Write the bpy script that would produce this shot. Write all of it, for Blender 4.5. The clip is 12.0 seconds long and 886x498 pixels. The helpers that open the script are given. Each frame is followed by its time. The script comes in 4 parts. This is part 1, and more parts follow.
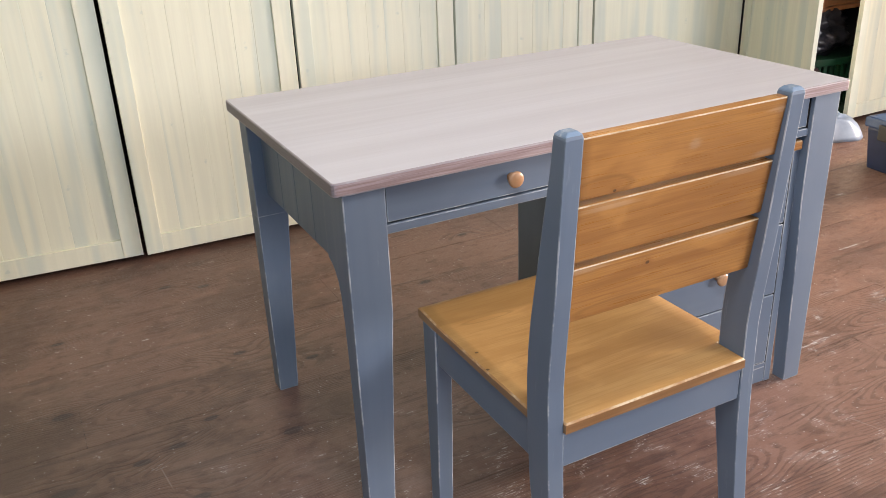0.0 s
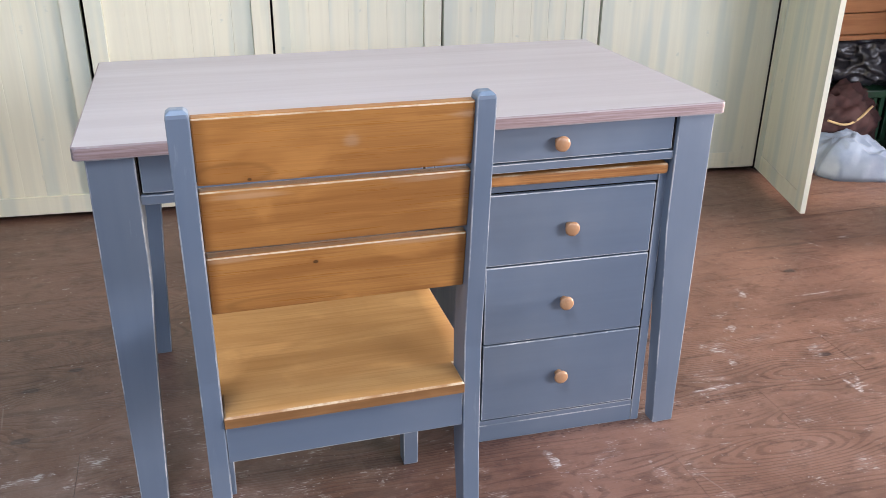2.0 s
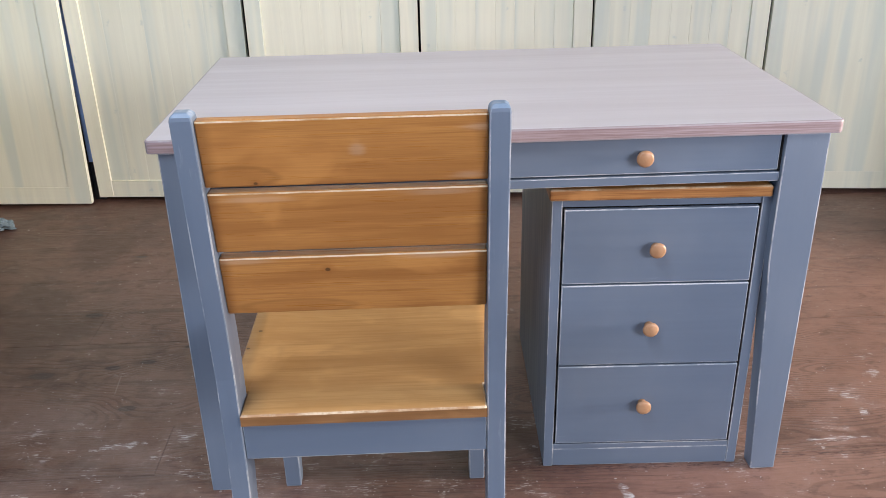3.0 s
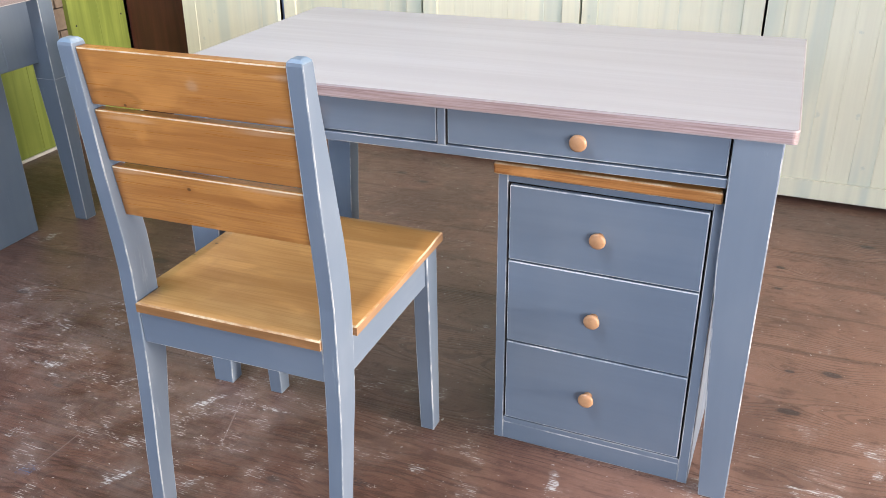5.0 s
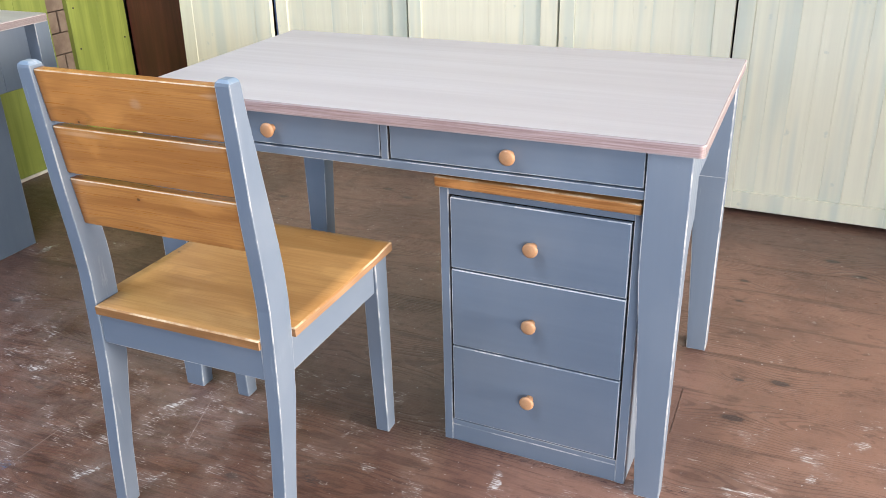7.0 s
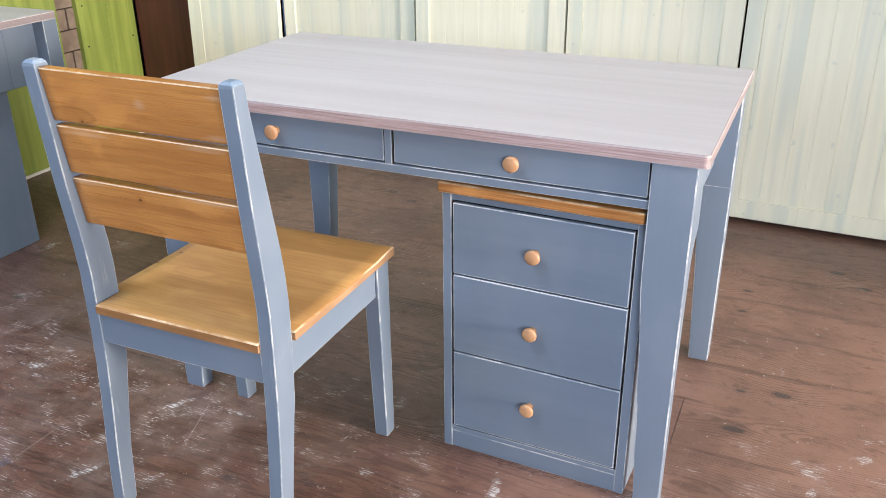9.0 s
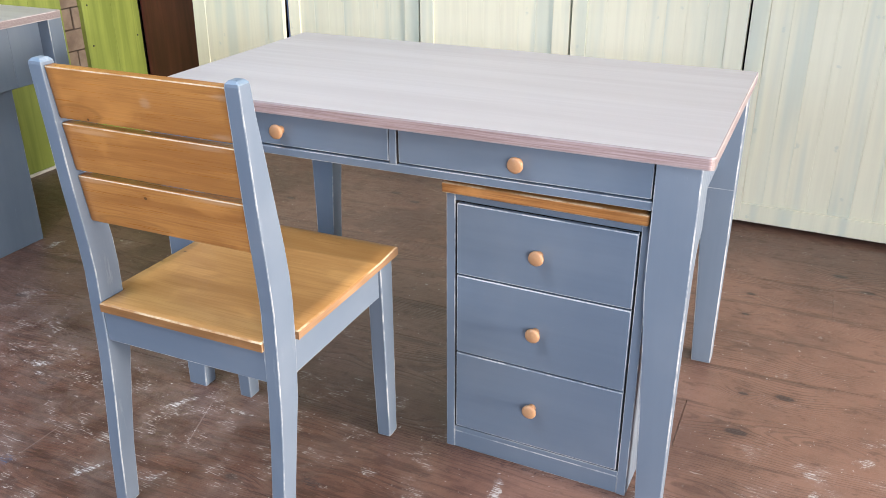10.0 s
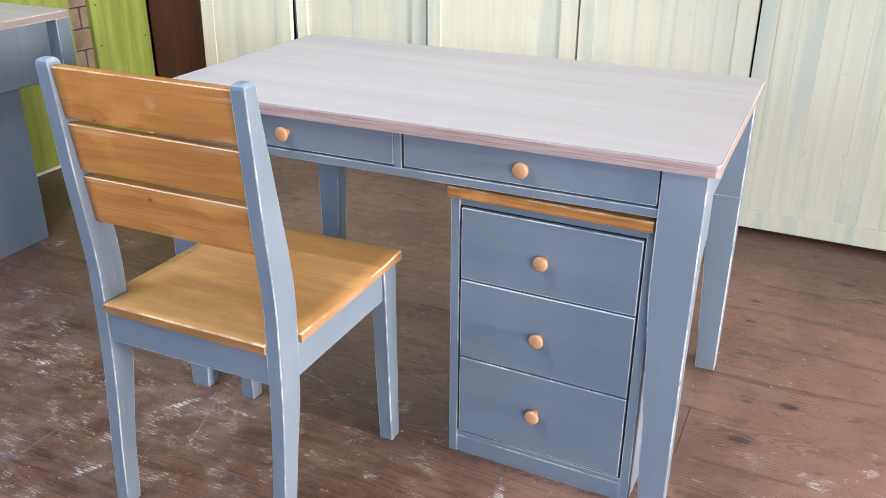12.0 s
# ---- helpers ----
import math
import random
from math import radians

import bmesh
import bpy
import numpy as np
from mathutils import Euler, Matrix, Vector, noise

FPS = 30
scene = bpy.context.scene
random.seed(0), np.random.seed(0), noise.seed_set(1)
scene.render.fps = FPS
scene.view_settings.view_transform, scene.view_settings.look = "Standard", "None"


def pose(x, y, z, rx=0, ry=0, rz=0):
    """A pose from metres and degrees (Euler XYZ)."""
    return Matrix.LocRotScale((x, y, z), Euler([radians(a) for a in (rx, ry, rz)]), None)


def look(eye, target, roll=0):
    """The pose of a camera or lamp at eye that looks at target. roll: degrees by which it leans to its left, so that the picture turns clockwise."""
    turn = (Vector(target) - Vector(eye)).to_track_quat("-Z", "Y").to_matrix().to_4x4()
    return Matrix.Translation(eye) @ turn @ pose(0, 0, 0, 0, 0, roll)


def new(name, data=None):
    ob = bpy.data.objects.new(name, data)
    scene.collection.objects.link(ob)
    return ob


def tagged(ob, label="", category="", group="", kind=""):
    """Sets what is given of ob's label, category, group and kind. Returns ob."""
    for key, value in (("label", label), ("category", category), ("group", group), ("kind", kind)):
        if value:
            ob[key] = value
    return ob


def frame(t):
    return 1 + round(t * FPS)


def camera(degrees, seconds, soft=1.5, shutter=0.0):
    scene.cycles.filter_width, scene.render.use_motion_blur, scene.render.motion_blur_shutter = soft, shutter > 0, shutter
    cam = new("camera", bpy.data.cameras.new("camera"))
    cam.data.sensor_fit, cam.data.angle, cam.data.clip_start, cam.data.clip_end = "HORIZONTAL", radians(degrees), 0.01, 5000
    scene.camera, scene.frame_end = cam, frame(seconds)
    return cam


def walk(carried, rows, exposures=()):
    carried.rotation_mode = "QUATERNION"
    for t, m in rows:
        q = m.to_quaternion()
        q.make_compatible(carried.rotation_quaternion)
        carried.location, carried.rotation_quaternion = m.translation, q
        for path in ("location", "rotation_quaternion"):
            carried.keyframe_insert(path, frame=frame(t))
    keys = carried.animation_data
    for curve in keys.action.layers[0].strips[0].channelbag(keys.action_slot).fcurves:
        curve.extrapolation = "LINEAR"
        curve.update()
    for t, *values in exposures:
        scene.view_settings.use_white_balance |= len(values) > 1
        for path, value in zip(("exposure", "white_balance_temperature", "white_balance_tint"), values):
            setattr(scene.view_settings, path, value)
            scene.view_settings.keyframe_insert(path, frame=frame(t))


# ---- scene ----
cam = camera(54.4, 12.0, soft=0.72)
PATH = [
    (0, (-0.428, -1.235, 1.214), (0.392, 0.394, 0.393), -2.4),
    (0.5, (-0.268, -1.258, 1.202), (0.481, 0.404, 0.379), -0.9),
    (1, (-0.118, -1.329, 1.207), (0.569, 0.362, 0.39), -0.7),
    (1.5, (0.061, -1.44, 1.201), (0.641, 0.291, 0.383), 1.4),
    (2, (0.203, -1.432, 1.176), (0.717, 0.316, 0.352), 0.6),
    (2.5, (0.298, -1.39, 1.174), (0.638, 0.397, 0.343), -0.3),
    (3, (0.461, -1.412, 1.18), (0.513, 0.405, 0.346), -1.3),
    (3.2, (0.555, -1.439, 1.188), (0.503, 0.376, 0.349), -1.1),
    (4.8, (1.081, -1.371, 1.181), (0.447, 0.307, 0.296), -1.2),
    (5, (1.158, -1.369, 1.181), (0.491, 0.294, 0.292), -0.8),
    (5.5, (1.24, -1.368, 1.189), (0.53, 0.282, 0.308), -1.1),
    (6, (1.327, -1.383, 1.203), (0.611, 0.266, 0.327), -1.0),
    (6.5, (1.345, -1.391, 1.202), (0.624, 0.263, 0.338), -1.3),
    (7, (1.341, -1.396, 1.201), (0.612, 0.263, 0.354), -1.4),
    (9, (1.343, -1.387, 1.204), (0.603, 0.269, 0.363), -0.5),
    (9.5, (1.342, -1.391, 1.203), (0.601, 0.267, 0.365), -0.2),
    (10, (1.341, -1.391, 1.202), (0.596, 0.265, 0.365), -0.2),
    (10.5, (1.341, -1.39, 1.205), (0.593, 0.264, 0.366), 0.1),
    (11, (1.341, -1.389, 1.204), (0.59, 0.266, 0.369), 0.2),
    (11.5, (1.344, -1.387, 1.207), (0.591, 0.267, 0.372), 0.3),
    (12, (1.341, -1.386, 1.205), (0.584, 0.267, 0.372), 0.3),
]
EXPOSURES = [(0.0, 0.30, 7000, 18), (0.5, 0.28, 6680, 18), (1.0, 0.27, 6480, 19), (1.5, 0.27, 6420, 20), (2.5, 0.22, 6390, 19), (3.0, 0.19, 6380, 19), (5.0, 0.46, 6440, 15), (12.0, 0.45, 6380, 14)]
walk(cam, [(t, look(eye, target, roll)) for t, eye, target, roll in PATH], EXPOSURES)


# ---- light ----
world = bpy.data.worlds.new("world")
scene.world = world
world.use_nodes = True
wn = world.node_tree.nodes
sky = wn.new("ShaderNodeTexSky")
sky.sky_type, sky.sun_disc, sky.sun_elevation, sky.sun_rotation = "NISHITA", False, radians(38), radians(200)
world.node_tree.links.new(sky.outputs[0], wn["Background"].inputs[0])
wn["Background"].inputs[1].default_value = 0.1


def window_light(name, eye, target, w, h, watts, colour):
    lamp = bpy.data.lights.new(name, "AREA")
    lamp.shape, lamp.size, lamp.size_y, lamp.energy, lamp.color = "RECTANGLE", w, h, watts, colour
    ob = new(name, lamp)
    ob.matrix_world = look(eye, target)
    return ob


SOUTH_LIGHT, EAST_LIGHT, ROOF_LIGHT = 39, 670, 38
window_light("window_light_south", (-1.75, -3.14, 1.75), (-1.2, 0, 1.2), 1.7, 0.8, SOUTH_LIGHT * 0.78, (0.46, 0.71, 1.0))
window_light("window_light_south", (2.9, -3.14, 1.75), (2.7, 0, 1.0), 1.7, 0.8, SOUTH_LIGHT * 2.45, (0.86, 0.92, 1.0))
window_light("window_light_east", (6.74, -0.45, 1.32), (0, 0.1, 0.6), 1.5, 1.3, EAST_LIGHT, (1.0, 0.89, 0.765))
window_light("roof_light", (-0.15, -1.2, 2.72), (-0.15, -1.2, 0), 0.6, 1.2, ROOF_LIGHT, (0.86, 0.93, 1.0))

# ---- materials ----


class Nodes:
    """A small builder for one node material."""

    def __init__(self, name, rough=0.5, metal=0.0):
        self.mat = bpy.data.materials.new(name)
        self.mat.use_nodes = True
        self.t = self.mat.node_tree
        self.bsdf = self.t.nodes["Principled BSDF"]
        self.bsdf.inputs["Roughness"].default_value = rough
        self.bsdf.inputs["Metallic"].default_value = metal
        self.where = self.t.nodes.new("ShaderNodeTexCoord").outputs["Object"]

    def put(self, socket, value):
        if isinstance(value, bpy.types.NodeSocket):
            self.t.links.new(value, socket)
        else:
            socket.default_value = value

    def position(self):
        return self.t.nodes.new("ShaderNodeNewGeometry").outputs["Position"]

    def random(self):
        return self.t.nodes.new("ShaderNodeObjectInfo").outputs["Random"]

    def mapped(self, vector, scale=(1, 1, 1), shift=(0, 0, 0)):
        n = self.t.nodes.new("ShaderNodeMapping")
        self.put(n.inputs["Vector"], vector)
        n.inputs["Scale"].default_value = scale
        self.put(n.inputs["Location"], shift)
        return n.outputs[0]

    def math(self, op, a, b=0.0, c=0.0):
        n = self.t.nodes.new("ShaderNodeMath")
        n.operation = op
        for s, v in zip(n.inputs, (a, b, c)):
            self.put(s, v)
        return n.outputs[0]

    def vmath(self, op, a, b=(0, 0, 0), out="Vector"):
        n = self.t.nodes.new("ShaderNodeVectorMath")
        n.operation = op
        self.put(n.inputs[0], a)
        self.put(n.inputs[1], b)
        return n.outputs[out]

    def noise(self, vector, scale=5.0, detail=4.0, rough=0.55, distortion=0.0):
        n = self.t.nodes.new("ShaderNodeTexNoise")
        self.put(n.inputs["Vector"], vector)
        for k, v in (("Scale", scale), ("Detail", detail), ("Roughness", rough), ("Distortion", distortion)):
            n.inputs[k].default_value = v
        return n.outputs["Fac"]

    def voronoi(self, vector, scale, out="Distance"):
        n = self.t.nodes.new("ShaderNodeTexVoronoi")
        n.voronoi_dimensions = "2D"
        self.put(n.inputs["Vector"], vector)
        n.inputs["Scale"].default_value = scale
        return n.outputs[out]

    def step(self, value, lo, hi, to=(0.0, 1.0)):
        n = self.t.nodes.new("ShaderNodeMapRange")
        n.interpolation_type = "SMOOTHSTEP"
        self.put(n.inputs["Value"], value)
        n.inputs["From Min"].default_value, n.inputs["From Max"].default_value = lo, hi
        n.inputs["To Min"].default_value, n.inputs["To Max"].default_value = to
        return n.outputs[0]

    def mix(self, fac, a, b):
        n = self.t.nodes.new("ShaderNodeMix")
        n.data_type = "RGBA"
        self.put(n.inputs["Factor"], fac)
        for s, v in ((n.inputs[6], a), (n.inputs[7], b)):
            self.put(s, (*v, 1.0) if isinstance(v, tuple) else v)
        return n.outputs[2]

    def bump(self, height, strength=0.2, distance=0.002):
        n = self.t.nodes.new("ShaderNodeBump")
        self.put(n.inputs["Height"], height)
        n.inputs["Strength"].default_value, n.inputs["Distance"].default_value = strength, distance
        self.t.links.new(n.outputs[0], self.bsdf.inputs["Normal"])

    def done(self, colour, rough=None):
        self.put(self.bsdf.inputs["Base Color"], (*colour, 1.0) if isinstance(colour, tuple) else colour)
        if rough is not None:
            self.put(self.bsdf.inputs["Roughness"], rough)
        return self.mat


def along(axis, fine, coarse):
    """Scales that stretch a pattern along one axis."""
    return tuple(coarse if k == axis else fine for k in "xyz")


def painted(name, axis, colour, dark, rub, rough=0.42, scuffs=(0.66, 0.74, 0.35)):
    """Brushed, slightly rubbed furniture paint with its strokes along one axis."""
    m = Nodes(name, rough)
    strokes = m.noise(m.mapped(m.where, along(axis, 48, 2.0)), 1.0, 4, 0.6)
    cloud = m.noise(m.where, 5.0, 3)
    c = m.mix(m.step(strokes, 0.3, 0.7), dark, colour)
    c = m.mix(m.math("MULTIPLY", m.step(cloud, 0.42, 0.75), 0.16), c, rub)
    scuff = m.noise(m.mapped(m.where, along(axis, 60, 8), (3, 1, 2)), 1.0, 6, 0.7)
    c = m.mix(m.math("MULTIPLY", m.step(scuff, *scuffs[:2]), scuffs[2]), c, rub)
    m.bump(strokes, 0.12, 0.001)
    return m.done(c, m.step(strokes, 0.2, 0.8, (rough - 0.06, rough + 0.1)))


def worn_edge(name, paint, bare, amount=0.5, scale=30):
    """An edge that was sanded through the paint in places: broad bare runs with a ragged border."""
    m = Nodes(name, 0.5)
    n = m.noise(m.where, scale, 5, 0.65)
    slow = m.noise(m.where, scale * 0.2, 2)
    n = m.math("ADD", n, m.math("MULTIPLY", m.math("SUBTRACT", slow, 0.5), 1.1))
    c = m.mix(m.step(n, 0.56 - 0.3 * amount, 0.86 - 0.25 * amount), paint, bare)
    ticks = m.noise(m.where, scale * 7, 3, 0.7)
    c = m.mix(m.math("MULTIPLY", m.step(ticks, 0.52, 0.66), 0.45), c, paint)
    m.bump(n, 0.2, 0.001)
    return m.done(c)


def stained(name, axis, light, dark, knots=(), rough=0.3, knot_axes="xz", dark_band=0.32, eyes=(), streak=0.42, rubs=(), worn=0.45, ends=None, front=None):
    """Honey-stained pine with its grain along one axis; knots are (u, v, radius), eyes (u, v, half length, half height) in the thing's own metres."""
    m = Nodes(name, rough)
    bend = m.noise(m.where, 3.0, 2)
    warp = m.vmath("ADD", m.mapped(m.where, along(axis, 30, 1.3)), m.vmath("MULTIPLY", m.t.nodes[bend.node.name].outputs["Color"], (2.2, 2.2, 2.2)))
    ring = m.noise(warp, 1.0, 3, 0.5, 0.6)
    fine = m.noise(m.mapped(m.where, along(axis, 420, 7)), 1.0, 3, 0.6)
    blotch = m.noise(m.mapped(m.where, along(axis, 11, 6)), 1.0, 3, 0.5, 0.8)
    c = m.mix(m.math("MULTIPLY", m.step(ring, 0.36, 0.66), 0.6), light, dark)
    c = m.mix(m.math("MULTIPLY", m.step(fine, 0.42, 0.66), streak), c, dark)
    mid = m.noise(m.mapped(m.where, along(axis, 130, 4), (1.7, 0.4, 2.9)), 1.0, 4, 0.65, 0.4)
    c = m.mix(m.math("MULTIPLY", m.step(mid, 0.50, 0.64), 0.62), c, dark)
    c = m.mix(m.math("MULTIPLY", m.step(blotch, 0.42, 0.70), dark_band), c, dark)
    pale = tuple(min(1.0, v * 1.3) for v in light)
    c = m.mix(m.math("MULTIPLY", m.step(blotch, 0.46, 0.30), worn), c, pale)
    deep = tuple(v * 0.22 for v in dark)
    if front is not None:
        spot = m.t.nodes.new("ShaderNodeSeparateXYZ")
        m.put(spot.inputs[0], m.where)
        edge = m.math("ADD", spot.outputs[1], m.math("MULTIPLY", m.math("SUBTRACT", bend, 0.5), 0.020))
        c = m.mix(m.math("MULTIPLY", m.step(edge, front - 0.006, front + 0.006), 0.62), c, tuple(v * 0.66 for v in dark))
    if ends:
        at = m.t.nodes.new("ShaderNodeSeparateXYZ")
        m.put(at.inputs[0], m.where)
        inset = m.math("MINIMUM", m.math("SUBTRACT", at.outputs[0], ends[0]), m.math("SUBTRACT", ends[1], at.outputs[0]))
        inset = m.math("ADD", inset, m.math("MULTIPLY", m.math("SUBTRACT", blotch, 0.5), 0.030))
        c = m.mix(m.math("MULTIPLY", m.step(inset, 0.020, 0.000), 0.60), c, tuple(v * 0.62 for v in dark))

    def reach(u, v, a, b):
        centre = {"xz": (u, 0, v), "xy": (u, v, 0)}[knot_axes]
        flat = {"xz": (1 / a, 0, 1 / b), "xy": (1 / a, 1 / b, 0)}[knot_axes]
        d = m.vmath("LENGTH", m.vmath("MULTIPLY", m.vmath("SUBTRACT", m.where, centre), flat), out="Value")
        return m.math("ADD", d, m.math("MULTIPLY", m.math("SUBTRACT", fine, 0.5), 0.5))

    for u, v, a, b in eyes:
        d = reach(u, v, a, b)
        c = m.mix(m.math("MULTIPLY", m.math("MULTIPLY", m.step(d, 0.7, 0.98), m.step(d, 1.25, 1.0)), 0.35), c, tuple(x * 0.55 for x in dark))
        c = m.mix(m.math("MULTIPLY", m.step(d, 1.0, 0.6), 0.3), c, dark)
    for u, v, a, b in rubs:
        d = m.math("ADD", reach(u, v, a, b), m.math("MULTIPLY", m.math("SUBTRACT", mid, 0.5), 2.0))
        c = m.mix(m.math("MULTIPLY", m.step(d, 1.1, 0.2), 0.20), c, (0.62, 0.52, 0.40))
    for u, v, r in knots:
        d = reach(u, v, r * 1.3, r)
        c = m.mix(m.math("MULTIPLY", m.step(d, 3.2, 0.9), 0.5), c, dark)
        c = m.mix(m.math("MULTIPLY", m.step(d, 1.0, 0.5), 0.85), c, deep)
    m.bump(fine, 0.1, 0.001)
    return m.done(c, m.step(fine, 0.2, 0.8, (rough - 0.06, rough + 0.12)))


BLUE, BLUE_DARK, RUB = (0.145, 0.188, 0.246), (0.135, 0.177, 0.234), (0.27, 0.305, 0.345)
paint_x = painted("blue_grey_paint_along_x", "x", BLUE, BLUE_DARK, RUB)
paint_y = painted("blue_grey_paint_along_y", "y", BLUE, BLUE_DARK, RUB)
paint_z = painted("blue_grey_paint_along_z", "z", BLUE, BLUE_DARK, RUB)
paint_post = painted("rubbed_blue_grey_paint", "z", BLUE, BLUE_DARK, (0.30, 0.335, 0.37), 0.42, (0.61, 0.74, 0.45))
blue_edge = worn_edge("rubbed_blue_grey_edge", (0.19, 0.23, 0.28), (0.50, 0.51, 0.52), 0.68)
# rubbed post tips, tinted paler blue to paint in light from above
lit_tip = worn_edge("rubbed_sky_lit_tip", (0.17, 0.245, 0.33), (0.44, 0.47, 0.50), 0.35)
post_edge = worn_edge("rubbed_blue_grey_post_edge", (0.18, 0.222, 0.272), (0.43, 0.445, 0.46), 0.55)
drawer_edge = worn_edge("sanded_pale_drawer_edge", (0.24, 0.29, 0.34), (0.60, 0.62, 0.635), 0.85)
HONEY, HONEY_DARK = (0.505, 0.230, 0.062), (0.325, 0.126, 0.031)
slat_knots = [
    [(0.092, 0.808, 0.0028)],
    [],
    [(0.171, 0.677, 0.0036)],
]
slat_eyes = [[(0.072, 0.817, 0.046, 0.014)], [], [(0.125, 0.619, 0.075, 0.011)]]
slat_rubs = [[(0.222, 0.852, 0.012, 0.010), (0.375, 0.876, 0.03, 0.008), (0.36, 0.812, 0.03, 0.005)], [(0.09, 0.786, 0.05, 0.006), (0.33, 0.788, 0.06, 0.005)], [(0.06, 0.692, 0.05, 0.005), (0.32, 0.694, 0.06, 0.005)]]
honey_slats = [stained("honey_pine_slat", "x", HONEY, HONEY_DARK, k, eyes=e, rubs=w, ends=(0.0282, 0.3848)) for k, e, w in zip(slat_knots, slat_eyes, slat_rubs)]
SEAT_JOINT = -0.020
honey_seat = stained("honey_pine_seat", "x", (0.500, 0.285, 0.104), (0.375, 0.192, 0.060), [(0.020, -0.128, 0.0035), (0.008, -0.185, 0.0035)], 0.38, "xy", 0.55, ((0.10, -0.03, 0.05, 0.008), (0.27, 0.03, 0.04, 0.006)), 0.22, (), 0.5, front=SEAT_JOINT)
honey_side = stained("honey_pine_edge", "x", (0.33, 0.165, 0.064), (0.23, 0.108, 0.038), (), 0.35)
honey_end = stained("honey_pine_end_grain", "y", (0.36, 0.222, 0.120), (0.25, 0.142, 0.072), (), 0.45)
honey_top = stained("honey_pine_board", "x", HONEY, HONEY_DARK, (), 0.3)
honey_front = stained("honey_pine_board_edge", "x", (0.56, 0.270, 0.090), (0.225, 0.080, 0.020), (), 0.32, streak=0.62)
slat_edge = worn_edge("bare_slat_edge", (0.42, 0.25, 0.11), (0.68, 0.56, 0.38), 1.35)
honey_edge = worn_edge("rubbed_honey_edge", (0.36, 0.19, 0.075), (0.62, 0.49, 0.32), 0.62)
knob_wood = stained("pale_knob_wood", "y", (0.47, 0.270, 0.145), (0.39, 0.205, 0.102), (), 0.32)


def white_washed():
    """The table top: pink-grey washed boards, streaked along x."""
    m = Nodes("white_washed_table_top", 0.42)
    streak = m.noise(m.mapped(m.where, (1.2, 26, 26)), 1.0, 5, 0.6, 0.3)
    fine = m.noise(m.mapped(m.where, (5, 320, 320)), 1.0, 3, 0.6)
    board = m.noise(m.mapped(m.where, (0.25, 7.5, 0.2), (0, 0.31, 0)), 1.0, 1)
    c = m.mix(m.step(streak, 0.36, 0.66), (0.630, 0.620, 0.650), (0.590, 0.578, 0.602))
    c = m.mix(m.math("MULTIPLY", m.step(board, 0.4, 0.62), 0.5), c, (0.555, 0.538, 0.556))
    c = m.mix(m.math("MULTIPLY", m.step(fine, 0.5, 0.72), 0.16), c, (0.46, 0.42, 0.425))
    m.bump(fine, 0.08, 0.001)
    return m.done(c, m.step(streak, 0.2, 0.8, (0.36, 0.52)))


def washed_edge(name, light, dark):
    m = Nodes(name, 0.5)
    fine = m.noise(m.mapped(m.where, (6, 260, 300)), 1.0, 4, 0.65)
    c = m.mix(m.step(fine, 0.35, 0.65), light, dark)
    m.bump(fine, 0.15, 0.001)
    return m.done(c)


top_wash = white_washed()
top_edge = washed_edge("pink_brown_washed_edge", (0.42, 0.325, 0.32), (0.27, 0.185, 0.18))
# darker copy of the edge: shade is put into the end faces' colour
top_end_shaded = washed_edge("shaded_washed_end", (0.26, 0.222, 0.226), (0.19, 0.155, 0.158))
top_arris = worn_edge("rubbed_table_top_arris", (0.36, 0.31, 0.315), (0.47, 0.44, 0.45), 0.3)


def cream_wash(name, tone):
    """Thin cream paint on pine boards: upright streaks, grey-green where it is thin, faint knots."""
    m = Nodes(name, 0.5)
    v = m.vmath("ADD", m.where, m.vmath("MULTIPLY", m.random(), (7.0, 3.0, 11.0)))
    streak = m.noise(m.mapped(v, (38, 38, 1.5)), 1.0, 4, 0.6, 0.3)
    thin = m.noise(m.mapped(v, (15, 15, 1.0)), 1.0, 2, 0.5)
    parts_of = m.t.nodes.new("ShaderNodeSeparateXYZ")
    m.put(parts_of.inputs[0], v)
    joined = m.t.nodes.new("ShaderNodeCombineXYZ")
    m.put(joined.inputs[0], parts_of.outputs[0])
    m.put(joined.inputs[1], parts_of.outputs[2])
    flip = joined.outputs[0]
    knot = m.voronoi(m.vmath("MULTIPLY", m.t.nodes[flip.node.name].outputs[0], (6, 3.2, 0)), 1.0)
    knot = m.math("ADD", knot, m.math("MULTIPLY", m.math("SUBTRACT", m.noise(m.mapped(v, (40, 40, 70)), 1.0, 3, 0.7), 0.42), 0.22))
    pale = tuple(min(1, x * 1.06) for x in tone)
    grey = (tone[0] * 0.74, tone[1] * 0.84, tone[2] * 0.93)
    c = m.mix(m.step(streak, 0.35, 0.65), pale, tone)
    c = m.mix(m.math("MULTIPLY", m.step(thin, 0.46, 0.66), 0.58), c, grey)
    c = m.mix(m.math("MULTIPLY", m.step(knot, 0.060, 0.01), 0.34), c, (tone[0] * 0.55, tone[1] * 0.68, tone[2] * 0.80))
    m.bump(streak, 0.15, 0.001)
    return m.done(c, 0.5)


cream = cream_wash("cream_washed_pine", (0.785, 0.775, 0.612))
cream_cut = cream_wash("pale_cream_sawn_edge", (0.85, 0.81, 0.645))


PAINT_WHITE, PAINT_BLUE, TAR, RED_DARK = (0.60, 0.61, 0.61), (0.06, 0.11, 0.22), (0.03, 0.03, 0.035), (0.050, 0.020, 0.016)
